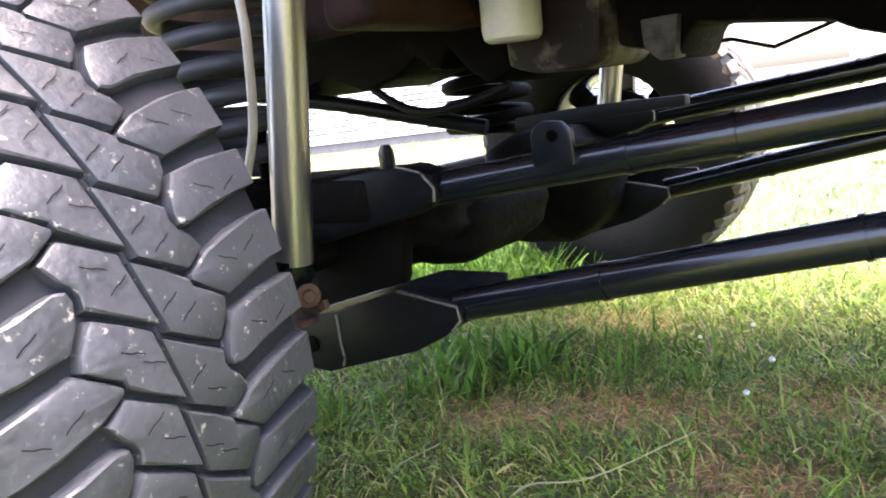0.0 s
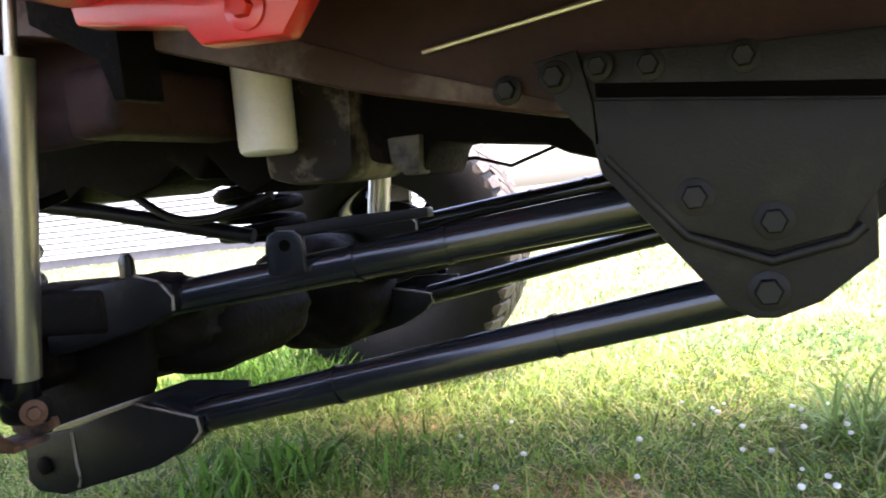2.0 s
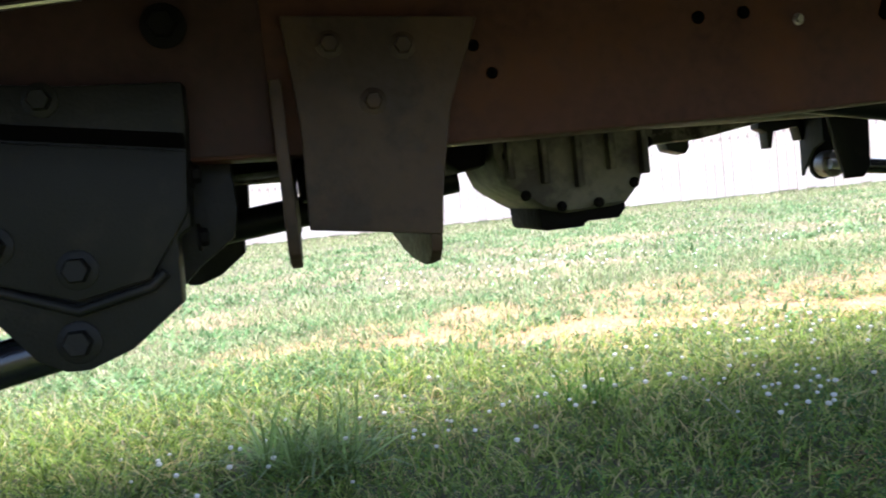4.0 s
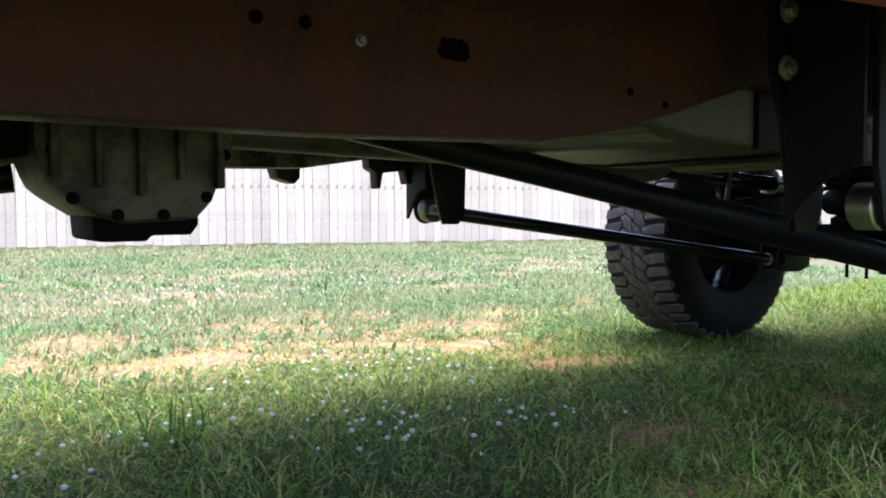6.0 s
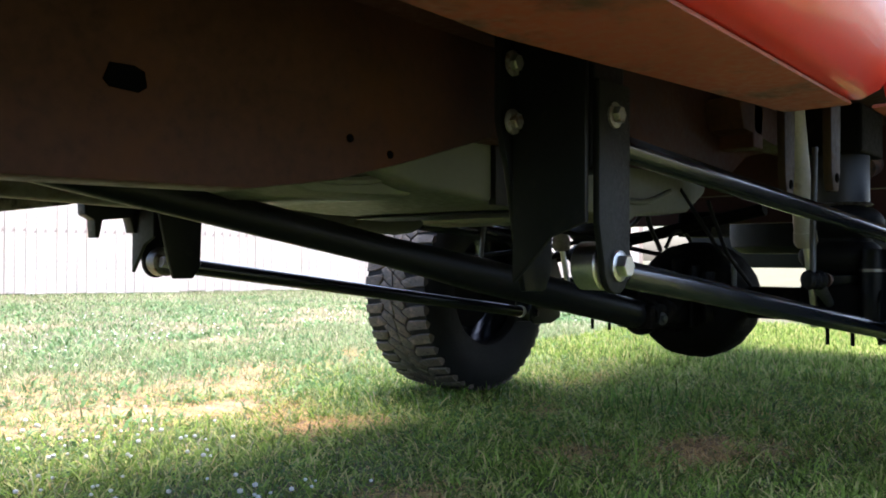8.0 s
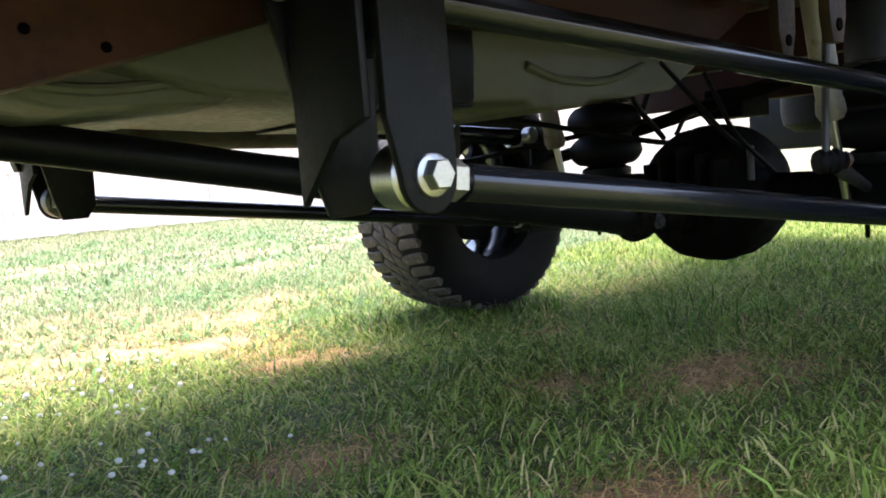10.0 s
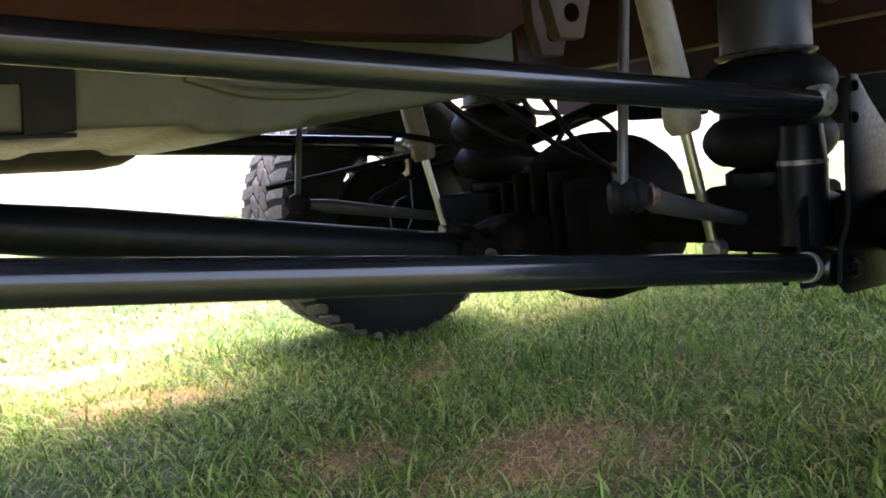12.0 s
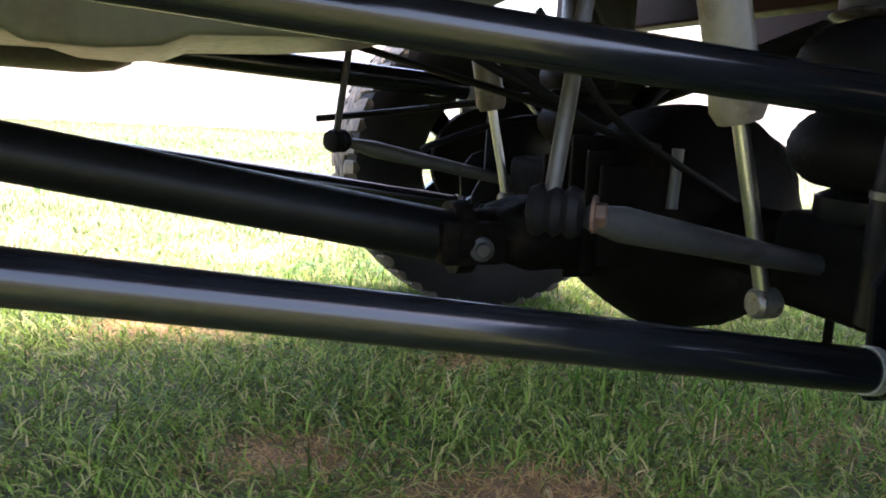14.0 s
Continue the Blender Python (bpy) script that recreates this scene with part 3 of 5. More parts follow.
def make_clover():
    """White clover heads on stems, scattered in drifts."""
    rng = np.random.default_rng(12)
    bm = bmesh.new()
    spots = [(1.25, 1.3, 0.5, 26), (2.68, 1.2, 0.3, 26), (3.05, 1.04, 0.25, 12), (2.9, 1.57, 0.5, 40), (2.2, 1.6, 0.7, 16), (3.4, 4.5, 1.6, 120), (6.5, 5.0, 2.0, 120), (1.9, 1.35, 0.4, 16), (3.0, 2.0, 0.5, 26)]
    for cx, cy, r, n in spots:
        for _ in range(n):
            x, y = cx + rng.normal() * r * 0.5, cy + rng.normal() * r * 0.4
            if y < 0.4:
                continue
            h = rng.uniform(0.04, 0.085)
            s = rng.uniform(0.004, 0.0078)
            m = Matrix.Translation((x, y, h)) @ Matrix.Diagonal((s, s, s * 0.8, 1))
            bmesh.ops.create_icosphere(bm, subdivisions=1, radius=1, matrix=m)
    ob = part("clover_flowers", bm, mat("clover_petals", (0.72, 0.70, 0.66), 0.7, 0, 0.15, 60, 300, 0.5), None)
    return tagged(ob, "white clover heads dotted over the lawn", "flowers", kind="stuff")


make_clover()


# ---- fence and house behind ----
def make_fence(a, b, height):
    a, b = Vector(a), Vector(b)
    d = (b - a)
    n = int(d.length / 0.1395)
    d.normalize()
    ang = math.atan2(d.y, d.x)
    f = thing("wooden_fence", a, "weathered pale wooden privacy fence of upright planks", "fence")
    bm = bmesh.new()
    w2, h = 0.0660, height
    add_prism(bm, [(-w2, 0.03), (w2, 0.03), (w2, h - 0.03), (w2 - 0.03, h), (-w2 + 0.03, h), (-w2, h - 0.03)], -0.009, 0.009)
    me = bpy.data.meshes.new("plank")
    bm.to_mesh(me)
    bm.free()
    me.materials.append(FENCE)
    rng = random.Random(5)
    inv = f.matrix_world.inverted()
    for i in range(n):
        ob = new("plank", me)
        ob.parent = f
        ob.matrix_parent_inverse = inv
        p = a + d * (i * 0.1395)
        ob.matrix_basis = Matrix.LocRotScale((p.x, p.y, rng.uniform(-0.015, 0.015)), Euler((0, rng.uniform(-0.006, 0.006), ang + rng.uniform(-0.02, 0.02))), None)
    # Added sheet, no real fence part; its colour sets how dark the joints look.
    bm = bmesh.new()
    side = Vector((-d.y, d.x, 0))
    p0, p1 = a + side * 0.012, b + side * 0.012
    q = [bm.verts.new((v.x, v.y, z)) for v, z in ((p0, 0.03), (p1, 0.03), (p1, height - 0.06), (p0, height - 0.06))]
    q += [bm.verts.new(v.co + side * 0.01) for v in q]
    for idx in ((0, 1, 2, 3), (7, 6, 5, 4), (0, 4, 5, 1), (1, 5, 6, 2), (2, 6, 7, 3), (3, 7, 4, 0)):
        bm.faces.new([q[i] for i in idx])
    part("backing_board", bm, mat("joint_backing_tone", (0.52, 0.39, 0.31), 0.85, 0, 0.3, 3, 40, 0.2), f, "added sheet that darkens the plank joints")
    for z in (0.35, 0.95, 1.55):
        bm = bmesh.new()
        nrm = Vector((-d.y, d.x, 0))
        add_tube(bm, [a + nrm * 0.04 + Vector((0, 0, z)), b + nrm * 0.04 + Vector((0, 0, z))], 0.03, 4)
        part("fence_rail", bm, FENCE, f)
    return f


make_fence((-1.0, 14.6, 0), (19.0, 8.2, 0), 1.85)


def make_house(p, ang, length, height):
    h = thing("house", (p[0], p[1], 0), "white house with horizontal lap siding", "house")
    rot = Matrix.Translation((p[0], p[1], 0)) @ Matrix.Rotation(ang, 4, "Z")
    bm = bmesh.new()
    add_prism(bm, [(0, 0), (length, 0), (length, height), (0, height)], 0.05, 6.0)
    bmesh.ops.transform(bm, matrix=rot, verts=bm.verts)
    # Dark wall shows through board gaps as the shadow line under each lap.
    part("wall", bm, ROOF, h, "dark wall drawing the shadow lines between the siding boards")
    n = int(height / 0.115)
    for i in range(n):
        bm = bmesh.new()
        z = 0.2 + i * 0.115
        add_prism(bm, [(-0.01, z), (0.045, z), (0.045, z + 0.085), (0.035, z + 0.085)], 0, length, "x")
        bmesh.ops.transform(bm, matrix=rot, verts=bm.verts)
        part("siding_board", bm, SIDING, h)
    bm = bmesh.new()
    add_prism(bm, [(-0.5, height), (6.5, height), (3.0, height + 1.8)], -0.4, length + 0.4, "x")
    bmesh.ops.transform(bm, matrix=rot, verts=bm.verts)
    part("roof", bm, ROOF, h)
    return h


make_house((-15.0, 10.5), radians(18), 12.0, 3.0)


# ---- the truck ----
YC = 0.94                      # centre line
RAIL_Y = 0.49                  # outer face of the frame rail that the camera passes
truck = thing("pickup_truck", (2.4, YC, 0), "lifted red pickup truck with long-arm suspension, parked on grass", "truck")


def mirror(y):
    return 2 * YC - y


# one double pitch of the tread, as (step round the tyre, place across it); the other half is its point mirror
LUG_BLUNT = [(0.50, 0.46), (0.57, 0.70), (0.56, 1.0), (0.0, 1.0), (-0.02, 0.88), (-0.10, 0.62), (-0.19, 0.42), (-0.15, 0.365), (-0.02, 0.355), (0.24, 0.39)]
LUG_POINTED = [(1.14, 0.29), (1.20, 0.295), (1.39, 0.43), (1.53, 0.66), (1.59, 0.86), (1.59, 1.0), (0.93, 1.0), (0.91, 0.88), (0.82, 0.66), (0.75, 0.49), (0.95, 0.38)]
SIDE_LUGS = [[(0.56, 0.99), (0.50, 1.22), (0.04, 1.22), (0.0, 0.99)], [(1.59, 0.99), (1.55, 1.15), (0.98, 1.15), (0.93, 0.99)]]
BLOCK_A = [(0.685, 0.05), (0.47, 0.18), (0.27, 0.31), (0.30, 0.335), (0.55, 0.42), (0.75, 0.445), (0.90, 0.37), (1.06, 0.275), (1.17, 0.265), (1.40, 0.145), (1.65, -0.01)]
BLOCK_B = [(1.685, 0.05), (1.50, 0.165), (1.30, 0.29), (1.31, 0.315), (1.47, 0.425), (1.68, 0.385), (1.80, 0.335), (1.95, 0.31), (2.12, 0.32), (2.38, 0.155), (2.65, -0.01)]
EJECTORS = [[(0.68, 0.56), (0.76, 0.56), (0.80, 1.12), (0.71, 1.12)], [(1.70, 0.50), (1.77, 0.50), (1.82, 1.14), (1.73, 1.14)],
            [(0.60, 0.46), (0.63, 0.46), (0.65, 0.52), (0.62, 0.52)], [(0.67, 0.47), (0.70, 0.47), (0.71, 0.53), (0.68, 0.53)], [(1.62, 0.41), (1.65, 0.41), (1.67, 0.47), (1.64, 0.47)]]
SIPES = [(0.20, 0.62), (0.12, 0.80), (1.20, 0.56), (1.25, 0.75), (0.80, 0.19), (1.02, 0.10), (1.72, 0.20), (2.02, 0.12)]


def tyre_parts(wheel, m, R, W, rubber, seg=96, pitches=46, phase=0.0, relief=1.0):
    """Carcass and mud-terrain tread, spinning about local y."""
    half = W * 0.46

    def surf(u, v, h):
        av = min(abs(v), 1.25)
        r = R - 0.014 - 0.010 * min(av, 1.0) ** 2 - (0.20 * (av - 1.0) if av > 1 else 0) + h
        y = half * (min(av, 1.0) + (0.22 * (av - 1.0) if av > 1 else 0)) * (1 if v >= 0 else -1)
        if av > 1:
            y += (0.6 * h if v >= 0 else -0.6 * h)
        a = 2 * math.pi * (u + phase) / pitches
        return Vector((r * math.cos(a), y, r * math.sin(a)))

    bm = bmesh.new()
    prof = [(R * 0.50, -half * 0.86), (R * 0.53, -half * 1.0), (R * 0.68, -half * 1.14), (R * 0.80, -half * 1.15), (R * 0.90, -half * 1.08), (R - 0.026, -half), (R - 0.018, -half * 0.7),
            (R - 0.014, 0), (R - 0.018, half * 0.7), (R - 0.026, half), (R * 0.90, half * 1.08), (R * 0.80, half * 1.15), (R * 0.68, half * 1.14), (R * 0.53, half * 1.0), (R * 0.50, half * 0.86)]
    rows = []
    for r, y in prof:
        rows.append([bm.verts.new((r * math.cos(2 * math.pi * k / seg), y, r * math.sin(2 * math.pi * k / seg))) for k in range(seg)])
    rows.append(rows[0])
    for a, b in zip(rows, rows[1:]):
        for k in range(seg):
            bm.faces.new((a[k], a[(k + 1) % seg], b[(k + 1) % seg], b[k]))
    bmesh.ops.transform(bm, matrix=m, verts=bm.verts)
    # Carcass colour carries the shade of the grooves, deeper on the far tyres.
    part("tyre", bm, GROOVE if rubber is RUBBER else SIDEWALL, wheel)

    def raise_block(bm, pts, rings_h, wear=0.0):
        cu, cv = sum(q[0] for q in pts) / len(pts), sum(q[1] for q in pts) / len(pts)
        rings = []
        for h, inset in rings_h:
            ring = []
            for u, v in pts:
                du, dv = (u - cu) * 0.0633, (v - cv) * half
                k = 1 - inset / max(math.hypot(du, dv), 0.012)
                ring.append(bm.verts.new(surf(cu + (u - cu) * k, cv + (v - cv) * (k if abs(v) < 0.98 else 1), max(h, h * relief) + wear if h < 0 else h + wear - 0.013 * (1 - relief))))
            rings.append(ring)
        n = len(pts)
        for a, b in zip(rings, rings[1:]):
            for i in range(n):
                bm.faces.new((a[i], a[(i + 1) % n], b[(i + 1) % n], b[i]))
        c = bm.verts.new(surf(cu, cv, rings_h[-1][0] + wear - (0.013 * (1 - relief) if rings_h[-1][0] > 0 else 0)))
        for i in range(n):
            bm.faces.new((rings[-1][i], rings[-1][(i + 1) % n], c))

    rng = random.Random(2)
    tall = ((-0.010, -0.0030), (0.0085, -0.0008), (0.0117, 0.0002), (0.0130, 0.0030))
    low = ((-0.010, 0.0), (-0.002, 0.0004), (-0.0008, 0.0014))
    bm = bmesh.new()
    for p in range(0, pitches, 2):
        for poly in (LUG_BLUNT, LUG_POINTED, BLOCK_A, BLOCK_B, *SIDE_LUGS, *EJECTORS):
            for sgn in (1, -1):
                pts = [((p + u) if sgn > 0 else (p + 1.48 - u), sgn * v) for u, v in poly]
                if poly in EJECTORS:
                    raise_block(bm, pts, low)
                else:
                    raise_block(bm, pts, tall, rng.uniform(-0.0008, 0.0006))
    bmesh.ops.transform(bm, matrix=m, verts=bm.verts)
    part("tread", bm, rubber, wheel, smooth=32)
    bm = bmesh.new()
    for p in range(0, pitches, 2):
        for su, sv in SIPES:
            for sgn in (1, -1):
                u0, v0 = ((p + su) if sgn > 0 else (p + 1.48 - su)), sgn * sv
                k = 1 if rng.random() < 0.5 else -1
                lo, hi = [], []
                for du, dv in ((0.07 * k, -0.060), (0.0, -0.015), (-0.02 * k, 0.015), (-0.08 * k, 0.055)):
                    lo.append(bm.verts.new(surf(u0 + du - 0.010, v0 + dv, 0.0137 - 0.013 * (1 - relief))))
                    hi.append(bm.verts.new(surf(u0 + du + 0.010, v0 + dv, 0.0137 - 0.013 * (1 - relief))))
                for i in range(3):
                    bm.faces.new((lo[i], lo[i + 1], hi[i + 1], hi[i]))
    bmesh.ops.transform(bm, matrix=m, verts=bm.verts)
    tagged(part("siping", bm, SIDEWALL, wheel, smooth=0), "flat dark strips drawn as thin shaded sipes on the blocks", kind="stuff")


def make_wheel(c, R, W, steer, outer, label, camber=0.0, rubber=None):
    """outer: -1 if the outside faces -y."""
    rubber = rubber or DUSTY_TREAD
    m = Matrix.Translation(c) @ Matrix.Rotation(radians(steer), 4, "Z") @ Matrix.Rotation(radians(camber), 4, "X")
    wheel = thing("wheel", c, "", "")
    wheel.parent = truck
    wheel.matrix_parent_inverse = truck.matrix_world.inverted()
    tagged(wheel, label)
    for key in ("category",):
        if key in wheel:
            del wheel[key]
    bpy.context.view_layer.update()
    tyre_parts(wheel, m, R, W, rubber, relief=1.0 if rubber is RUBBER else 0.55)
    h = W * 0.46
    o = outer
    rr = R * 0.52
    bm = bmesh.new()
    rows = []
    for r, y in ((rr, -h * 0.86), (rr * 0.95, -h * 0.7), (rr * 0.92, 0), (rr * 0.95, h * 0.7), (rr, h * 0.86), (rr * 1.03, h * 0.86), (rr * 0.97, 0), (rr * 1.03, -h * 0.86)):
        rows.append([bm.verts.new((r * math.cos(2 * math.pi * k / 48), y, r * math.sin(2 * math.pi * k / 48))) for k in range(48)])
    rows.append(rows[0])
    for a, b in zip(rows, rows[1:]):
        for k in range(48):
            bm.faces.new((a[k], a[(k + 1) % 48], b[(k + 1) % 48], b[k]))
    bmesh.ops.transform(bm, matrix=m, verts=bm.verts)
    part("rim", bm, BLACK, wheel)
    for k in range(8):
        bm = bmesh.new()
        a = 2 * math.pi * k / 8
        add_prism(bm, [(rr * 0.3, -0.028), (rr * 0.96, -0.040), (rr * 0.96, 0.040), (rr * 0.3, 0.028)], o * h * 0.45, o * h * 0.62)
        bmesh.ops.transform(bm, matrix=m @ Matrix.Rotation(a, 4, "Y"), verts=bm.verts)
        part("spoke", bm, BLACK, wheel)
    bm = bmesh.new()
    add_lathe(bm, [(rr * 0.42, -0.02), (rr * 0.42, 0.03), (rr * 0.3, 0.05)], (0, o * h * 0.5, 0), (0, o, 0))
    bmesh.ops.transform(bm, matrix=m, verts=bm.verts)
    part("hub", bm, BLACK, wheel)
    bm = bmesh.new()
    add_lathe(bm, [(rr * 0.70, -0.02), (rr * 0.70, 0.012), (rr * 0.4, 0.02)], (0, -o * h * 0.15, 0), (0, o, 0))
    bmesh.ops.transform(bm, matrix=m, verts=bm.verts)
    part("brake_disc", bm, GREASE, wheel)
    return wheel


FAX, RAX = 0.26, 4.60          # axle lines
make_wheel((0.293, -0.157, 0.445), 0.458, 0.33, 3.1, -1, "front wheel with worn dusty mud-terrain tyre", 7.8, RUBBER)
make_wheel((0.185, 2.04, 0.452), 0.455, 0.33, 3, 1, "far front wheel with mud-terrain tyre")
make_wheel((RAX + 0.06, 1.88, 0.437), 0.44, 0.345, 0, 1, "far rear wheel with mud-terrain tyre on black rim")
make_wheel((RAX + 0.010, -0.240, 0.460), 0.462, 0.33, 0, -1, "rear wheel with mud-terrain tyre", 0.0, RUBBER)


# frame rails
def rail(y0, y1, material, name, label):
    lower = [(-1.2, 0.95), (0.30, 0.945), (0.50, 0.90), (0.90, 0.765), (1.15, 0.70), (1.45, 0.655), (1.7, 0.648), (2.2, 0.645), (2.55, 0.652), (2.70, 0.675), (2.85, 0.715), (3.05, 0.775), (3.4, 0.785), (4.1, 0.785), (4.25, 0.86), (4.5, 0.91), (5.2, 0.93), (6.9, 0.93)]
    upper = [(6.9, 1.10), (5.2, 1.10), (4.2, 1.07), (3.4, 1.02), (2.9, 0.95), (2.4, 0.905), (1.2, 0.905), (0.9, 0.95), (0.5, 1.09), (0.3, 1.11), (-1.2, 1.11)]
    return plate(name, lower + upper, y0, y1, material, truck, label, bevel=0.008)


rail_near = rail(RAIL_Y, RAIL_Y + 0.075, RAIL, "frame_rail", "rust-brown primed steel frame rail")
# Far rail uses the mottled casting material, not the near rail's primer.
rail_far = rail(mirror(RAIL_Y + 0.075), mirror(RAIL_Y), CAST, "frame_rail", "dark far frame rail with pale mottling")
for x, z, r in ((1.857, 0.724, 0.007), (1.838, 0.757, 0.007), (1.70, 0.86, 0.01), (2.12, 0.77, 0.008), (2.18, 0.772, 0.008), (2.72, 0.735, 0.006), (2.80, 0.72, 0.006), (1.46, 0.80, 0.008), (1.56, 0.80, 0.006)):
    lathe("rail_hole", [(r, -0.001), (r, 0.002)], (x, RAIL_Y, z), (0, -1, 0), HOLE, rail_near, seg=14)
plate("rail_slot", [(2.365, 0.757), (2.372, 0.750), (2.405, 0.748), (2.415, 0.755), (2.412, 0.772), (2.40, 0.777), (2.372, 0.776)], RAIL_Y - 0.002, RAIL_Y + 0.002, HOLE, rail_near, bevel=0)
bolt((2.253, RAIL_Y, 0.759), (0, -1, 0), 0.005, DULL, rail_near)
# Thin overlay that makes the rail darker ahead of x = 1.6.
plate("oily_rail_face", [(0.30, 0.95), (0.50, 0.905), (0.90, 0.77), (1.15, 0.706), (1.45, 0.661), (1.60, 0.655), (1.602, 0.896), (1.2, 0.897), (0.9, 0.94), (0.5, 1.08), (0.3, 1.10)], 0.487, 0.4915, DARK_FRONT_RAIL, rail_near, "darker front section of the rail", bevel=0.0015)
# Overlay plate: dust plus the light on the curved flange, as paler colour.
plate("dusty_flange", [(0.30, 0.948), (0.50, 0.903), (0.90, 0.768), (1.15, 0.704), (1.40, 0.668), (1.16, 0.716), (0.95, 0.79), (0.90, 0.815), (0.70, 0.895), (0.50, 0.97), (0.3, 1.0)], 0.483, 0.4885, DUSTY_LIT_RAIL, rail_near, "dusty grey lower flange of the frame rail, paler as if lit", bevel=0.002)
tube("brake_line", [(1.0, RAIL_Y - 0.012, 0.80), (1.25, RAIL_Y - 0.012, 0.824), (1.42, RAIL_Y - 0.012, 0.836)], 0.004, STEEL, rail_near, seg=8)

# front link bracket
bk = [(1.168, 0.765), (1.40, 0.742), (1.514, 0.737), (1.513, 0.70), (1.510, 0.655), (1.505, 0.585), (1.49, 0.575), (1.487, 0.505), (1.43, 0.462), (1.385, 0.446), (1.362, 0.447), (1.335, 0.462), (1.212, 0.622), (1.205, 0.66), (1.165, 0.735)]
brk = plate("link_bracket", bk, 0.455, 0.487, POWDER, truck, "grey-black boxed steel link bracket bolted to the rail")
plate("slot_shadow_gap", [(1.215, 0.725), (1.510, 0.683), (1.510, 0.667), (1.215, 0.709)], 0.452, 0.457, HOLE, brk, bevel=0)
plate("face_plate", [(1.213, 0.706), (1.512, 0.664), (1.505, 0.60), (1.46, 0.535), (1.385, 0.520), (1.30, 0.55), (1.215, 0.645)], 0.443, 0.456, POWDER, brk)
tube("rib", [(x, 0.447, z) for x, z in ((1.222, 0.640), (1.302, 0.543), (1.385, 0.510), (1.46, 0.527), (1.475, 0.54))], 0.006, POWDER, brk, seg=10)
for x, z in ((1.313, 0.586), (1.390, 0.553)):
    bolt((x, 0.445, z), (0, -1, 0), 0.014, POWDER, brk)
bolt((1.379, 0.457, 0.477), (0, -1, 0), 0.015, POWDER, brk)
for x, z in ((1.276, 0.736), (1.374, 0.729)):
    bolt((x, 0.456, z), (0, -1, 0), 0.012, POWDER, brk)
bolt((1.50, 0.478, 0.80), (0, -1, 0), 0.016, GREASE, brk)
plate("inner_plate", [(1.24, 0.66), (1.545, 0.655), (1.548, 0.60), (1.540, 0.565), (1.497, 0.535), (1.43, 0.47), (1.36, 0.452)], 0.548, 0.560, POWDER, brk, "inner bracket plate", bevel=0.003)
for z in (0.640, 0.572):
    bolt((1.509, 0.470, z), (1, 0, 0), 0.010, GREASE, brk, "edge_nut")
plate("gusset", [(1.148, 0.758), (1.20, 0.765), (1.212, 0.70), (1.212, 0.655), (1.176, 0.70)], 0.446, 0.455, POWDER, brk, "triangular gusset", bevel=0.003)
for x, z, r in ((1.172, 0.738, 0.013), (1.222, 0.742, 0.011), (1.105, 0.735, 0.012)):
    bolt((x, 0.448 if x > 1.12 else 0.478, z), (0, -1, 0), r, POWDER, brk)
far_brk = plate("link_bracket", bk, mirror(0.487), mirror(0.455), POWDER, truck, "grey-black boxed steel link bracket")

# crossmember hanger with rounded ears
hang = plate("crossmember_hanger", [(1.622, 0.80), (1.84, 0.785), (1.800, 0.69), (1.782, 0.60), (1.776, 0.545), (1.704, 0.556), (1.628, 0.566), (1.631, 0.68)], 0.462, 0.474, HANGER, truck, "brown steel crossmember hanger with rounded ears")
for x, z in ((1.672, 0.765), (1.752, 0.758), (1.713, 0.70)):
    bolt((x, 0.463, z), (0, -1, 0), 0.010, HANGER, hang)
EAR = [(0.468, 0.72), (0.468, 0.545), (0.476, 0.527), (0.500, 0.513), (0.55, 0.506), (0.64, 0.507), (0.74, 0.514), (0.84, 0.528), (0.94, 0.540), (1.10, 0.562), (1.20, 0.560), (1.28, 0.535), (1.34, 0.525), (1.40, 0.545), (1.41, 0.72)]
plate("ear", EAR, 1.762, 1.776, HANGER, hang, axis="x", bevel=0.003)
plate("ear", [(y, z + 0.014) for y, z in EAR], 1.602, 1.616, HANGER, hang, axis="x", bevel=0.003)
block("crossmember", (1.62, 0.56, 0.60), (1.77, mirror(0.56), 0.70), GREASE, truck, "greasy steel crossmember")


# links
def link(name, a, b, r, material, label, sleeve=0.0):
    lk = tube(name, [a, b], r, material, truck, label, seg=28)
    if sleeve:
        d = (Vector(b) - Vector(a)).normalized()
        for p, s in ((Vector(a), 1), (Vector(b), -1)):
            tube("weld_bead", [p + d * s * sleeve, p + d * s * (sleeve + 0.008)], r + 0.0022, material, lk, seg=28)
    return lk


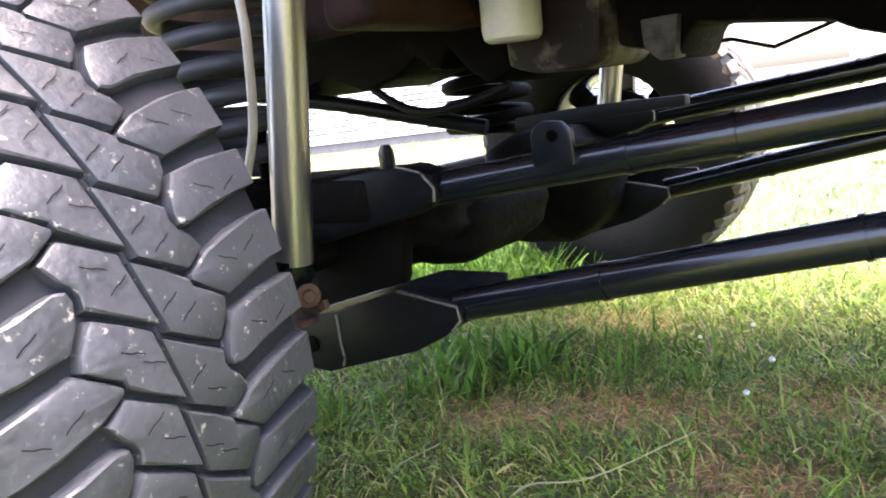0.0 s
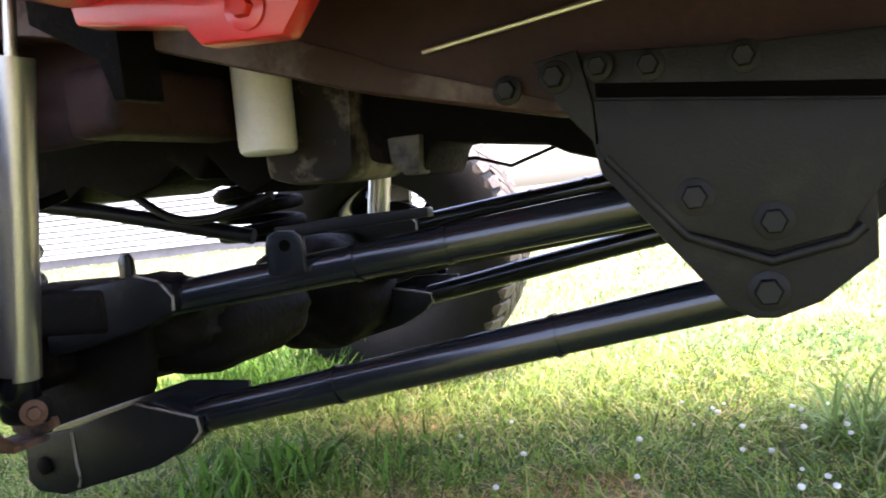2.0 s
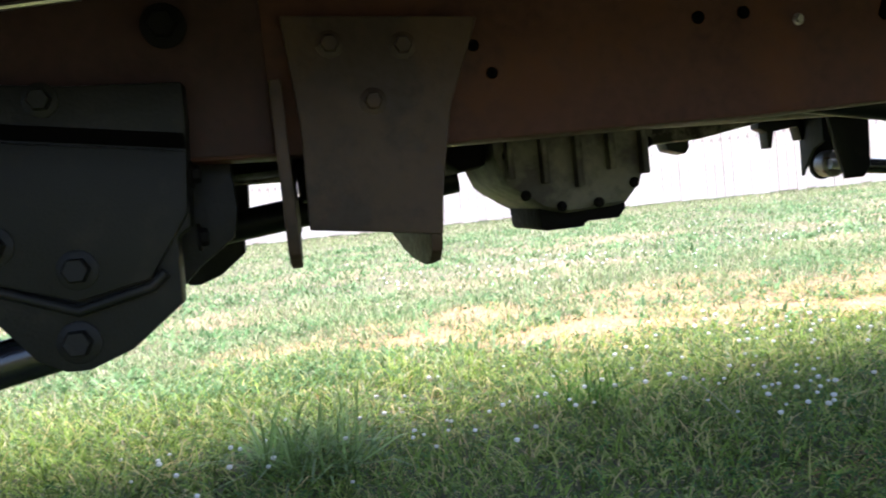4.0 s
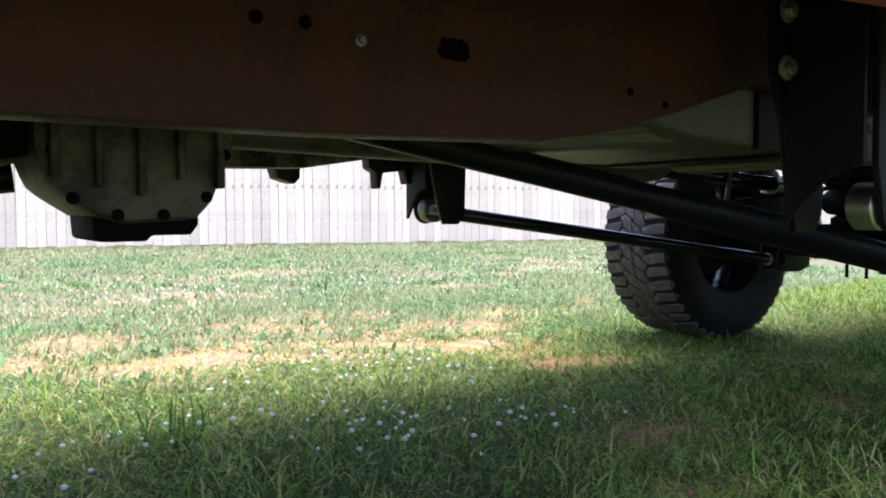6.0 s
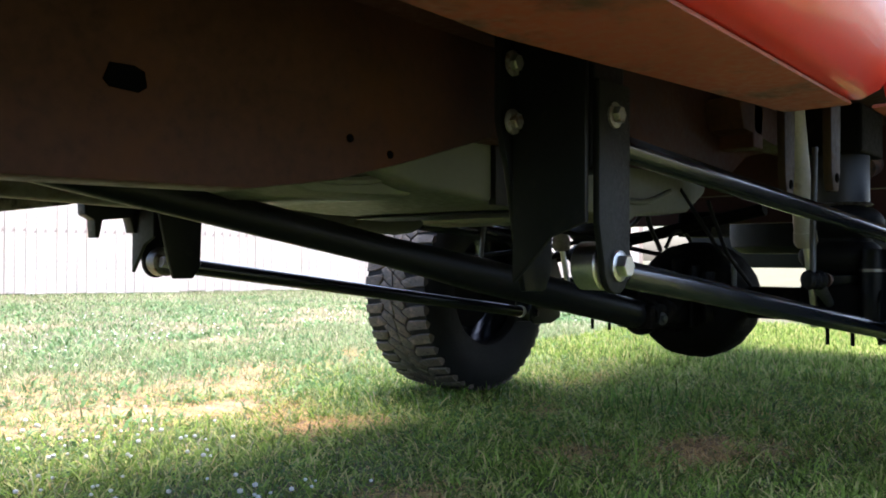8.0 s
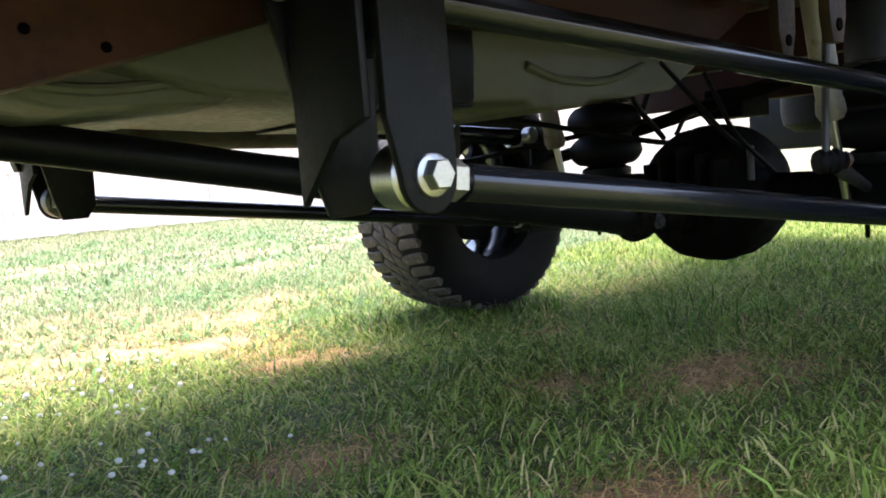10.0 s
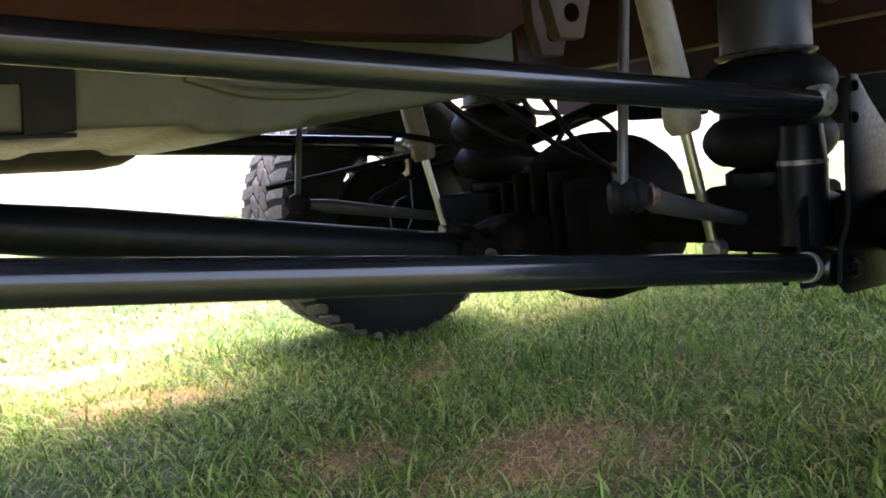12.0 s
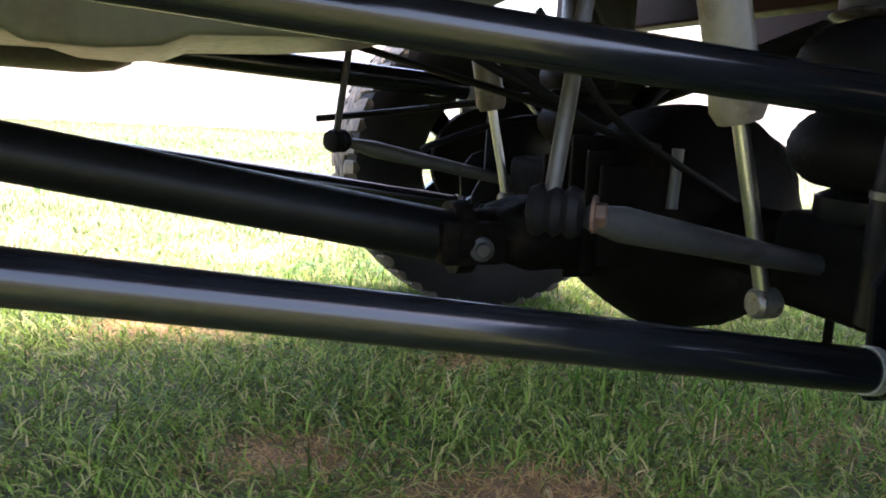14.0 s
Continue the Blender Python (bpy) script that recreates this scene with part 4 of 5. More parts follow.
def front_links(y, s):
    """Radius arm pair; s = 1 near side, -1 far side."""
    dy = 0.0
    low = link("lower_link", (0.575, y, 0.330), (1.372, y, 0.474), 0.0255, BLACK, "glossy black tubular lower radius arm", 0.24)
    bx = plate("arm_end_box", [(0.229, 0.301), (0.225, 0.228), (0.245, 0.212), (0.302, 0.208), (0.335, 0.217), (0.498, 0.259), (0.555, 0.286), (0.590, 0.308), (0.592, 0.336), (0.476, 0.358), (0.394, 0.335), (0.337, 0.317)], y - 0.034, y - 0.024, BLACK_MATT, low, "welded black boxed arm end", bevel=0.003)
    plate("box_floor", [(0.34, 0.222), (0.498, 0.263), (0.585, 0.305), (0.585, 0.333), (0.476, 0.350), (0.394, 0.330), (0.34, 0.314)], y - 0.024, y + 0.022, BLACK, bx, bevel=0.003)
    plate("inner_plate", [(0.229, 0.301), (0.225, 0.228), (0.302, 0.208), (0.498, 0.259), (0.640, 0.340), (0.645, 0.375), (0.530, 0.378), (0.40, 0.345)], y + 0.022, y + 0.032, BLACK, bx, bevel=0.003)
    for pts in ([(0.337, 0.312), (0.338, 0.26), (0.342, 0.235), (0.336, 0.222)], [(0.476, 0.357), (0.53, 0.347), (0.588, 0.336), (0.592, 0.315), (0.575, 0.298)]):
        tube("weld_bead", [(a, y - 0.0345, b) for a, b in pts], 0.0024, DULL, bx, seg=8)
    lathe("arm_bolt", [(0.015, 0), (0.015, 0.004), (0.010, 0.007)], (0.268, y - 0.034, 0.256), (0, -s, 0), GREASE, bx, seg=18)
    up = link("upper_link", (0.53, y + 0.01, 0.507), (1.33, y + 0.01, 0.590), 0.0255, BLACK, "glossy black tubular upper radius arm", 0.33)
    bm = bmesh.new()
    add_prism(bm, [(0.30, 0.530), (0.352, 0.537), (0.501, 0.551), (0.566, 0.535), (0.568, 0.495), (0.489, 0.467), (0.34, 0.436), (0.30, 0.43)], y - 0.025, y + 0.045)
    soften(bm, 0.008)
    ux = part("arm_end_box", bm, BLACK_MATT, up, "welded black boxed arm end")
    tube("weld_bead", [(0.50, y - 0.027, 0.551), (0.545, y - 0.027, 0.540), (0.568, y - 0.027, 0.515), (0.566, y - 0.027, 0.495)], 0.0024, DULL, ux, seg=8)
    bm = bmesh.new()
    add_prism(bm, [(0.735, 0.535), (0.735, 0.578), (0.742, 0.590), (0.756, 0.596), (0.785, 0.594), (0.796, 0.583), (0.797, 0.535)], y - 0.022, y - 0.014)
    soften(bm, 0.002)
    if s < 0:
        bm.free()
        return low, up
    part("tab", bm, BLACK, up)
    lathe("tab_hole", [(0.008, 0), (0.008, 0.002)], (0.768, y - 0.022, 0.575), (0, -s, 0), HOLE, up, seg=14)
    plate("tab", [(0.455, 0.53), (0.455, 0.575), (0.463, 0.585), (0.475, 0.585), (0.482, 0.575), (0.485, 0.53)], y - 0.01, y - 0.002, BLACK, up, bevel=0.002)
    return low, up


front_links(0.49, 1)
for far_arm in front_links(mirror(0.49), -1):
    far_arm.location.z += 0.042

plate("far_crossbar", [(0.46, 0.566), (0.80, 0.582), (0.80, 0.60), (0.62, 0.60), (0.46, 0.592)], 0.90, 0.93, BLACK_MATT, truck, "black steel plate above the far arm", bevel=0.003)
tube("wire_line", [(0.66, 1.2, 0.69), (0.80, 1.2, 0.692), (0.88, 1.2, 0.665), (1.0, 1.2, 0.70)], 0.004, RUBBER_DARK, truck, "thin black line", seg=8)
# front axle
ax = tube("front_axle", [(FAX, 0.12, 0.42), (FAX, mirror(0.12), 0.42)], 0.045, GREASE, truck, "greasy black front axle housing", seg=24)
lump("differential", (FAX + 0.06, 1.30, 0.41), (0.17, 0.15, 0.14), GREASE, ax, "front differential housing", 3, 2.6)
plate("axle_bracket", [(0.18, 0.50), (0.40, 0.52), (0.46, 0.46), (0.44, 0.36), (0.36, 0.25), (0.24, 0.24), (0.17, 0.36)], 0.515, 0.545, GREASE, ax, "greasy axle bracket")
plate("steering_knuckle", [(0.14, 0.30), (0.40, 0.30), (0.42, 0.42), (0.36, 0.56), (0.18, 0.58), (0.12, 0.44)], 0.13, 0.24, GREASE, ax, "steering knuckle and brake")
block("spring_plate", (0.12, 0.46, 0.46), (0.44, 0.66, 0.54), GREASE, ax, "greasy axle spring seat", bevel=0.02)
lump("axle_casting", (FAX + 0.09, 0.80, 0.425), (0.15, 0.22, 0.085), GREASE, ax, "axle casting", 5, 3.0)
lump("axle_casting", (FAX + 0.14, 0.62, 0.46), (0.10, 0.08, 0.06), GREASE, ax, "axle casting", 9, 4.0)
tube("track_bar", [(-0.42, 0.85, 0.755), (-0.10, 1.02, 0.67), (0.26, 1.11, 0.572)], 0.019, BLACK_MATT, truck, "black steering track bar", seg=14)
tube("tie_rod", [(-0.06, 0.25, 0.46), (-0.06, 1.7, 0.46)], 0.016, BLACK_MATT, truck, "black tie rod", seg=14)
tube("drag_link_hose", [(0.02, 1.0, 0.70), (0.07, 1.0, 0.665), (0.13, 1.0, 0.635), (0.20, 1.0, 0.624), (0.30, 1.0, 0.635), (0.40, 1.0, 0.66)], 0.010, RUBBER_DARK, truck, "black rubber hose", seg=10, curve=True)


def front_shock(y):
    s = tube("front_shock", [(0.359, y, 0.425), (0.436, y, 0.875)], 0.0305, STEEL, truck, "brushed steel shock absorber", seg=32)
    tube("rod", [(0.436, y, 0.875), (0.462, y, 1.05)], 0.009, ZINC, s, seg=14)
    lathe("end_cap", [(0.0312, 0), (0.0312, 0.03), (0.024, 0.042), (0.014, 0.055)], (0.359, y, 0.432), Vector((0.359 - 0.436, 0, -0.45)), BLACK, s)
    lathe("eye", [(0.020, -0.03), (0.023, -0.02), (0.023, 0.02), (0.020, 0.03)], (0.352, y + 0.01, 0.374), (1, 0.25, 0), BLACK_MATT, s, "dark shock eye with rubber bush")
    bolt((0.392, y - 0.012, 0.376), (0.8, -0.6, 0), 0.011, RUST, s, flange=1.7)
    plate("shock_mount", [(0.300, 0.425), (0.296, 0.335), (0.345, 0.325), (0.388, 0.345), (0.385, 0.358), (0.35, 0.352), (0.322, 0.362), (0.320, 0.41)], y + 0.024, y + 0.034, RUST, s, "rusty shock mount bracket", bevel=0.002)
    plate("shock_mount", [(0.318, 0.392), (0.306, 0.335), (0.350, 0.322), (0.372, 0.336), (0.345, 0.345), (0.330, 0.362)], y - 0.036, y - 0.028, RUST, s, "rusty shock mount bracket", bevel=0.002)
    block("mount_floor", (0.302, y - 0.034, 0.322), (0.368, y + 0.03, 0.332), RUST, s, bevel=0.002)
    plate("upper_mount", [(0.42, 0.93), (0.54, 0.86), (0.56, 0.80), (0.58, 0.80), (0.58, 0.98), (0.42, 1.0)], y + 0.05, y + 0.13, GREASE, s)
    return s


front_shock(0.36)
front_shock(mirror(0.36))
tube("brake_hose", [(0.50, 0.30, 1.05), (0.447, 0.30, 0.93), (0.392, 0.31, 0.85), (0.385, 0.315, 0.76), (0.352, 0.33, 0.64), (0.318, 0.33, 0.56)], 0.007, HOSE, truck, "pale braided brake hose", seg=12, curve=True)


def coil(cx, cy, z0, z1, R, r, turns, paint=COIL):
    n = int(turns * 28)
    pts = [(cx + R * math.cos(2 * math.pi * turns * k / n), cy + R * math.sin(2 * math.pi * turns * k / n), z0 + (z1 - z0) * k / n) for k in range(n + 1)]
    return tube("coil_spring", pts, r, paint, truck, "dark grey long coil spring", seg=14)


coil(0.10, 0.50, 0.54, 1.14, 0.105, 0.0165, 11.2)
# Far spring in near-black instead of coil grey: far-side shade as colour.
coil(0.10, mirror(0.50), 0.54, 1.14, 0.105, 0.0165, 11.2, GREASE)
lathe("spring_perch", [(0.13, 0), (0.13, 0.03), (0.10, 0.04)], (0.10, 0.50, 0.50), (0, 0, 1), GREASE, truck, "steel spring perch")

# engine underside
eng = plate("engine_block", [(-0.9, 1.25), (-0.9, 0.80), (-0.30, 0.70), (-0.145, 0.698), (-0.08, 0.732), (0.04, 0.690), (0.14, 0.71), (0.20, 0.747), (0.235, 0.715), (0.262, 0.708), (0.285, 0.755), (0.33, 0.70), (0.378, 0.664), (0.441, 0.69), (0.45, 0.80), (0.45, 1.25)], 0.95, 1.22, GREASE, truck, "oily black engine block and sump", bevel=0.012)
lathe("freeze_plug", [(0.022, 0), (0.022, 0.006), (0.016, 0.008)], (-0.02, 0.951, 0.86), (0, -1, 0), ALLOY, eng, seg=18)
plate("bell_housing", [(0.43, 0.97), (0.44, 0.690), (0.50, 0.672), (0.612, 0.672), (0.64, 0.69), (0.665, 0.97)], 0.93, 1.20, CAST, eng, "stained cast aluminium bell housing", bevel=0.02)
plate("gearbox", [(0.66, 0.95), (0.66, 0.70), (0.712, 0.688), (0.745, 0.664), (0.775, 0.664), (0.80, 0.722), (0.95, 0.70), (1.02, 0.69), (1.06, 0.668), (1.11, 0.652), (1.30, 0.650), (1.75, 0.66), (1.75, 0.95)], 0.96, 1.2, GREASE, eng, "oily gearbox casing", bevel=0.02)
plate("flange", [(0.715, 0.74), (0.718, 0.69), (0.745, 0.664), (0.775, 0.664), (0.785, 0.74)], 0.94, 1.0, ALLOY, eng, "pale cast flange", bevel=0.006)
lathe("oil_filter", [(0.046, 0), (0.054, 0.006), (0.057, 0.02), (0.057, 0.19), (0.053, 0.20)], (0.500, 0.86, 0.735), (0.02, 0, 1), WHITE, truck, "white oil filter canister")
block("inner_fender", (-0.9, 0.62, 0.78), (0.36, 0.66, 1.5), OXIDE, truck, "dark inner fender", bevel=0.02)
block("firewall", (0.50, 0.05, 0.98), (0.60, mirror(0.05), 1.5), OXIDE, truck, "dark firewall", bevel=0.02)
block("engine_mount", (0.30, 0.56, 0.78), (0.42, 0.95, 0.90), OXIDE, truck, "dark engine mount", bevel=0.03)
tube("vent_pipe", [(0.10, 0.56, 0.50), (0.10, 0.57, 0.63), (0.12, 0.60, 0.67), (0.18, 0.66, 0.70)], 0.010, GREASE, truck, "dark axle vent pipe", seg=10, curve=True)

# transfer case
tc = plate("transfer_case", [(1.93, 0.83), (1.935, 0.64), (1.952, 0.59), (2.015, 0.548), (2.06, 0.535), (2.165, 0.540), (2.190, 0.570), (2.222, 0.650), (2.235, 0.83)], 0.85, 1.12, ALLOY, truck, "tan oily cast transfer case", bevel=0.022)
plate("bottom_cover", [(2.018, 0.56), (2.022, 0.512), (2.030, 0.507), (2.098, 0.507), (2.106, 0.516), (2.166, 0.516), (2.178, 0.532), (2.176, 0.58)], 0.90, 1.10, GREASE, tc, "oil-dark bottom of the transfer case", bevel=0.006)
plate("tail_housing", [(1.865, 0.80), (1.862, 0.640), (1.885, 0.620), (1.935, 0.628), (1.94, 0.80)], 0.88, 1.08, GREASE, tc, "oily tail housing", bevel=0.015)
for k in range(5):
    block("casting_rib", (1.955 + 0.058 * k, 0.832, 0.60 - 0.012 * (k % 3)), (1.967 + 0.058 * k, 0.86, 0.80), ALLOY, tc, bevel=0.004)
for x, z in ((1.985, 0.572), (2.045, 0.548), (2.11, 0.548), (2.175, 0.575), (2.205, 0.64), (1.96, 0.64)):
    bolt((x, 0.85, z), (0, -1, 0), 0.006, GREASE, tc)

# drive shafts and exhaust
tube("rear_driveshaft", [(2.2, 0.97, 0.765), (3.2, 0.886, 0.582), (3.5, 0.861, 0.527), (4.22, 0.80, 0.395)], [0.031, 0.033, 0.043, 0.043], BLACK_MATT, truck, "satin black rear drive shaft", seg=28)
tube("front_driveshaft", [(1.95, 1.25, 0.62), (0.45, 1.34, 0.45)], 0.032, BLACK_MATT, truck, "satin black front drive shaft", seg=24)
muff = lathe("muffler", [(0.03, 0), (0.062, 0.03), (0.068, 0.06), (0.068, 0.60), (0.060, 0.655), (0.045, 0.685), (0.03, 0.695)], (3.02, 1.27, 0.722), (1, 0, -0.03), EXHAUST, truck, "dull grey exhaust muffler")
tube("exhaust_pipe", [(1.2, 1.20, 0.74), (2.2, 1.24, 0.72), (3.05, 1.27, 0.70)], 0.034, EXHAUST, truck, "dull grey exhaust pipe", seg=18)
plate("exhaust_hanger", [(2.570, 0.74), (2.650, 0.74), (2.646, 0.640), (2.632, 0.624), (2.584, 0.638), (2.572, 0.675)], 1.56, 1.62, BLACK_MATT, truck, "black frame hanger", bevel=0.006)
plate("exhaust_hanger", [(2.855, 0.74), (3.01, 0.74), (3.004, 0.690), (2.995, 0.630), (2.985, 0.630), (2.975, 0.668), (2.905, 0.660), (2.896, 0.616), (2.886, 0.616), (2.883, 0.660), (2.860, 0.672)], 1.58, 1.62, BLACK_MATT, truck, "black exhaust clamp with bolts", bevel=0.003)

# fuel tank
bm = bmesh.new()
add_prism(bm, [(2.75, 0.80), (2.85, 0.72), (3.0, 0.690), (3.25, 0.674), (3.42, 0.674), (3.60, 0.674), (3.618, 0.660), (3.70, 0.657), (3.765, 0.663), (3.80, 0.678), (3.95, 0.685), (4.10, 0.70), (4.22, 0.76), (4.22, 0.98), (2.75, 0.98)], 0.60, 1.16)
soften(bm, 0.016, 3)
tank = part("fuel_tank", bm, TANK, truck, "grey moulded plastic fuel tank")
plate("tank_strap", [(3.19, 0.99), (3.19, 0.672), (3.263, 0.670), (3.267, 0.732), (3.393, 0.733), (3.388, 0.668), (3.450, 0.672), (3.458, 0.75), (3.458, 0.99)], 0.588, 0.606, BLACK_MATT, tank, "wide black tank strap", bevel=0.003)
plate("strap_foot", [(3.34, 0.672), (3.34, 0.666), (3.45, 0.664), (3.45, 0.670)], 0.592, 1.14, BLACK_MATT, tank, bevel=0.001)
plate("heat_shield", [(2.62, 0.72), (2.80, 0.672), (3.02, 0.678), (3.08, 0.70), (3.06, 0.78), (2.70, 0.80)], 0.66, 1.1, TANK, tank, "dented pale heat shield", bevel=0.02)
for pts in ([(2.66, 0.655, 0.74), (2.78, 0.652, 0.70), (2.90, 0.652, 0.70), (3.04, 0.655, 0.73)], [(3.60, 0.597, 0.74), (3.70, 0.596, 0.715), (3.84, 0.596, 0.715), (3.98, 0.597, 0.75)]):
    tube("moulded_rib", pts, 0.008, TANK, tank, seg=8, curve=True)

# rear link hangers
def rear_hanger(y_in, y_out, s):
    """Two plates hanging from the rail; s: towards the outside."""
    h = plate("rear_link_hanger", [(2.93, 0.95), (3.09, 0.95), (3.08, 0.70), (3.075, 0.545), (3.055, 0.515), (3.0, 0.515), (2.985, 0.56), (2.955, 0.70), (2.93, 0.78)], min(y_in, y_in + s * -0.012), max(y_in, y_in + s * -0.012), BLACK_MATT, truck, "black steel rear link hanger bolted to the rail")
    arm = [(2.975, 0.83), (3.068, 0.83), (3.068, 0.56)] + [(3.029 + 0.039 * math.cos(a), 0.557 + 0.042 * math.sin(a)) for a in (-math.pi * k / 10 for k in range(11))] + [(2.975, 0.62)]
    plate("outer_plate", arm, min(y_out, y_out + 0.012), max(y_out, y_out + 0.012), POWDER, h, "grey-black outer hanger plate")
    plate("front_web", [(min(y_in, y_out) + 0.013, 0.93), (max(y_in, y_out) - 0.004, 0.93), (max(y_in, y_out) - 0.004, 0.53), ((y_in + y_out) / 2, 0.60), (min(y_in, y_out) + 0.013, 0.62)], 2.957, 2.967, BLACK_MATT, h, axis="x", bevel=0.002)
    block("web", (2.98, min(y_in, y_out) + 0.014, 0.70), (3.075, max(y_in, y_out) - 0.002, 0.94), BLACK_MATT, h, bevel=0.006)
    lathe("bush_sleeve", [(0.030, 0), (0.037, 0.006), (0.037, 0.042), (0.030, 0.048)], (3.029, y_out - s * 0.016 + (0.012 if s > 0 else 0), 0.557), (0, -s, 0), ZINC if s < 0 else DULL, h, "zinc-plated link bush")
    bolt((3.029, y_out + (0.012 if s > 0 else 0), 0.557), (0, s, 0), 0.018, ZINC, h, flange=1.3)
    bolt((3.017, y_out + (0.012 if s > 0 else 0), 0.780), (0, s, 0), 0.013, DULL, h)
    for z in (0.864, 0.775):
        bolt((2.945, y_in - 0.012 * (s < 0), z), (0, s, 0), 0.013, DULL, h)
    return h


rear_hanger(0.385, 0.24, -1)
far_hanger = rear_hanger(1.485, 1.605, 1)
far_hanger.location.x += 0.035


def rear_links(y0, y1, s, r=0.0228, upper=None):
    low = link("rear_lower_link", (3.115, y0, 0.5455), (4.425, y1, 0.372), r, BLACK, "glossy black rear lower link tube", 0.0)
    tube("jam_nut", [(3.085, y0, 0.551), (3.105, y0, 0.549)], 0.026, ZINC, low, "zinc jam nut", seg=6)
    tube("threaded_end", [(3.04, y0, 0.557), (3.12, y0, 0.547)], 0.014, ZINC, low, seg=14)
    tube("weld_ring", [(4.420, y1, 0.3727), (4.432, y1, 0.3711)], r + 0.0018, GALV, low, seg=24)
    lathe("bush_eye", [(0.026, -0.03), (0.030, -0.024), (0.030, 0.024), (0.026, 0.03)], (4.465, y1, 0.366), (0, 1, 0), BLACK, low)
    a, b, ru = upper or ((3.06, y0 + 0.01 * s, 0.754), (4.43, y1 - 0.015 * s, 0.632), r - 0.0014)
    up = link("rear_upper_link", a, b, ru, BLACK, "glossy black rear upper link tube", 0.0)
    lathe("rod_end", [(0.018, -0.020), (0.025, -0.013), (0.026, 0.0), (0.025, 0.013), (0.018, 0.020)], (4.460, y1 - 0.012 * s, 0.636), (0, 1, 0), GALV, up, "zinc rod end")
    tube("rod_end_shank", [(4.42, y1 - 0.014 * s, 0.633), (4.455, y1 - 0.013 * s, 0.634)], 0.018, GALV, up, seg=14)


rear_links(0.284, 0.172, 1)
rear_links(1.545, 1.40, -1, 0.0205, ((3.06, 1.385, 0.739), (4.43, 1.385, 0.646), 0.027))
lathe("far_link_eye", [(0.02, -0.02), (0.026, -0.014), (0.026, 0.014), (0.02, 0.02)], (4.47, 1.36, 0.65), (0, 1, 0), ZINC, truck, "zinc rod end")

# rear axle
rax = tube("rear_axle", [(RAX, -0.05, 0.43), (RAX, 1.68, 0.43)], 0.052, GREASE, truck, "greasy black rear axle housing", seg=24)
lump("differential", (RAX + 0.02, 0.79, 0.432), (0.19, 0.19, 0.192), GREASE, rax, "rear differential with ribbed cover", 4, 2.3, 0.03)
for k in range(5):
    a = -0.9 + 0.45 * k
    block("cover_rib", (RAX - 0.20, 0.775 + 0.13 * math.sin(a), 0.33 + 0.02 * abs(k - 2)), (RAX - 0.06, 0.787 + 0.13 * math.sin(a), 0.57 - 0.02 * abs(k - 2)), GREASE, rax, bevel=0.004)
lump("pinion_nose", (4.38, 0.80, 0.405), (0.12, 0.065, 0.06), GREASE, rax, "dark pinion nose", 6, 3.0)
for y0, y1 in ((0.24, 0.43), (1.05, 1.30)):
    block("spring_seat", (4.51, y0, 0.375), (4.69, y1, 0.50), GREASE, rax, "greasy axle spring seat", bevel=0.025)
    for k in range(2):
        tube("stud", [(4.56, y0 + 0.05 + 0.07 * k, 0.38), (4.56, y0 + 0.05 + 0.07 * k, 0.312)], 0.006, GREASE, rax, seg=8)
lathe("brake_backing", [(0.10, 0), (0.19, 0.02), (0.195, 0.08), (0.15, 0.10)], (RAX + 0.02, 0.06, 0.455), (0, -1, 0), GREASE, rax, "dark rear brake", seg=36)
lathe("pinion_flange", [(0.06, 0), (0.06, 0.03), (0.045, 0.035), (0.045, 0.12)], (4.20, 0.80, 0.397), (1, 0, 0.06), GREASE, rax)
bolt((4.235, 0.742, 0.388), (-0.2, -1, 0), 0.013, ARM, rax)
plate("pinion_yoke", [(4.17, 0.36), (4.28, 0.36), (4.28, 0.43), (4.17, 0.43)], 0.745, 0.86, GREASE, rax, bevel=0.01)
for x, z0, z1, y0, y1 in ((4.80, 0.80, 1.0, 0.2, 1.7), (5.3, 0.72, 0.95, 0.3, 1.6), (4.05, 0.86, 1.0, 0.4, 1.5)):
    block("bed_crossmember", (x, y0, z0), (x + 0.07, y1, z1), FLOORPAN, truck, "dark bed crossmember", bevel=0.006)
block("hitch_block", (5.05, 0.92, 0.66), (5.25, 1.06, 0.76), GREASE, truck, "dark tow hitch tube", bevel=0.01)
tube("panhard_bar", [(4.72, 0.60, 0.74), (4.78, 1.55, 0.56)], 0.022, GREASE, rax, "dark panhard bar", seg=16)
tube("near_filler_pipe", [(4.75, 0.30, 0.86), (5.0, 0.25, 0.93), (5.3, 0.2, 0.97)], 0.035, RUST, truck, "rust-brown pipe", seg=16)
block("body_mount", (4.46, 0.24, 0.88), (4.72, 0.44, 1.02), GREASE, truck, "dark air spring mount", bevel=0.01)


plate("rear_bumper", [(6.85, 0.52), (7.02, 0.54), (7.06, 0.62), (7.06, 0.86), (6.85, 0.88)], -0.22, 1.80, BLACK_MATT, truck, "black steel rear bumper", bevel=0.02)
block("tailgate", (6.90, -0.22, 1.03), (6.96, 1.66, 1.50), RED, truck, "red tailgate", bevel=0.02)
spare = lathe("spare_tyre", [(0.20, 0.0), (0.33, 0.0), (0.375, 0.03), (0.385, 0.08), (0.385, 0.15), (0.375, 0.20), (0.33, 0.23), (0.20, 0.23)], (5.95, 0.78, 0.60), (0, 0, 1), SIDEWALL, truck, "dark spare tyre slung under the bed", seg=48)
block("spare_carrier", (5.55, 0.72, 0.83), (6.35, 0.84, 1.02), GREASE, truck, "dark spare carrier", bevel=0.01)


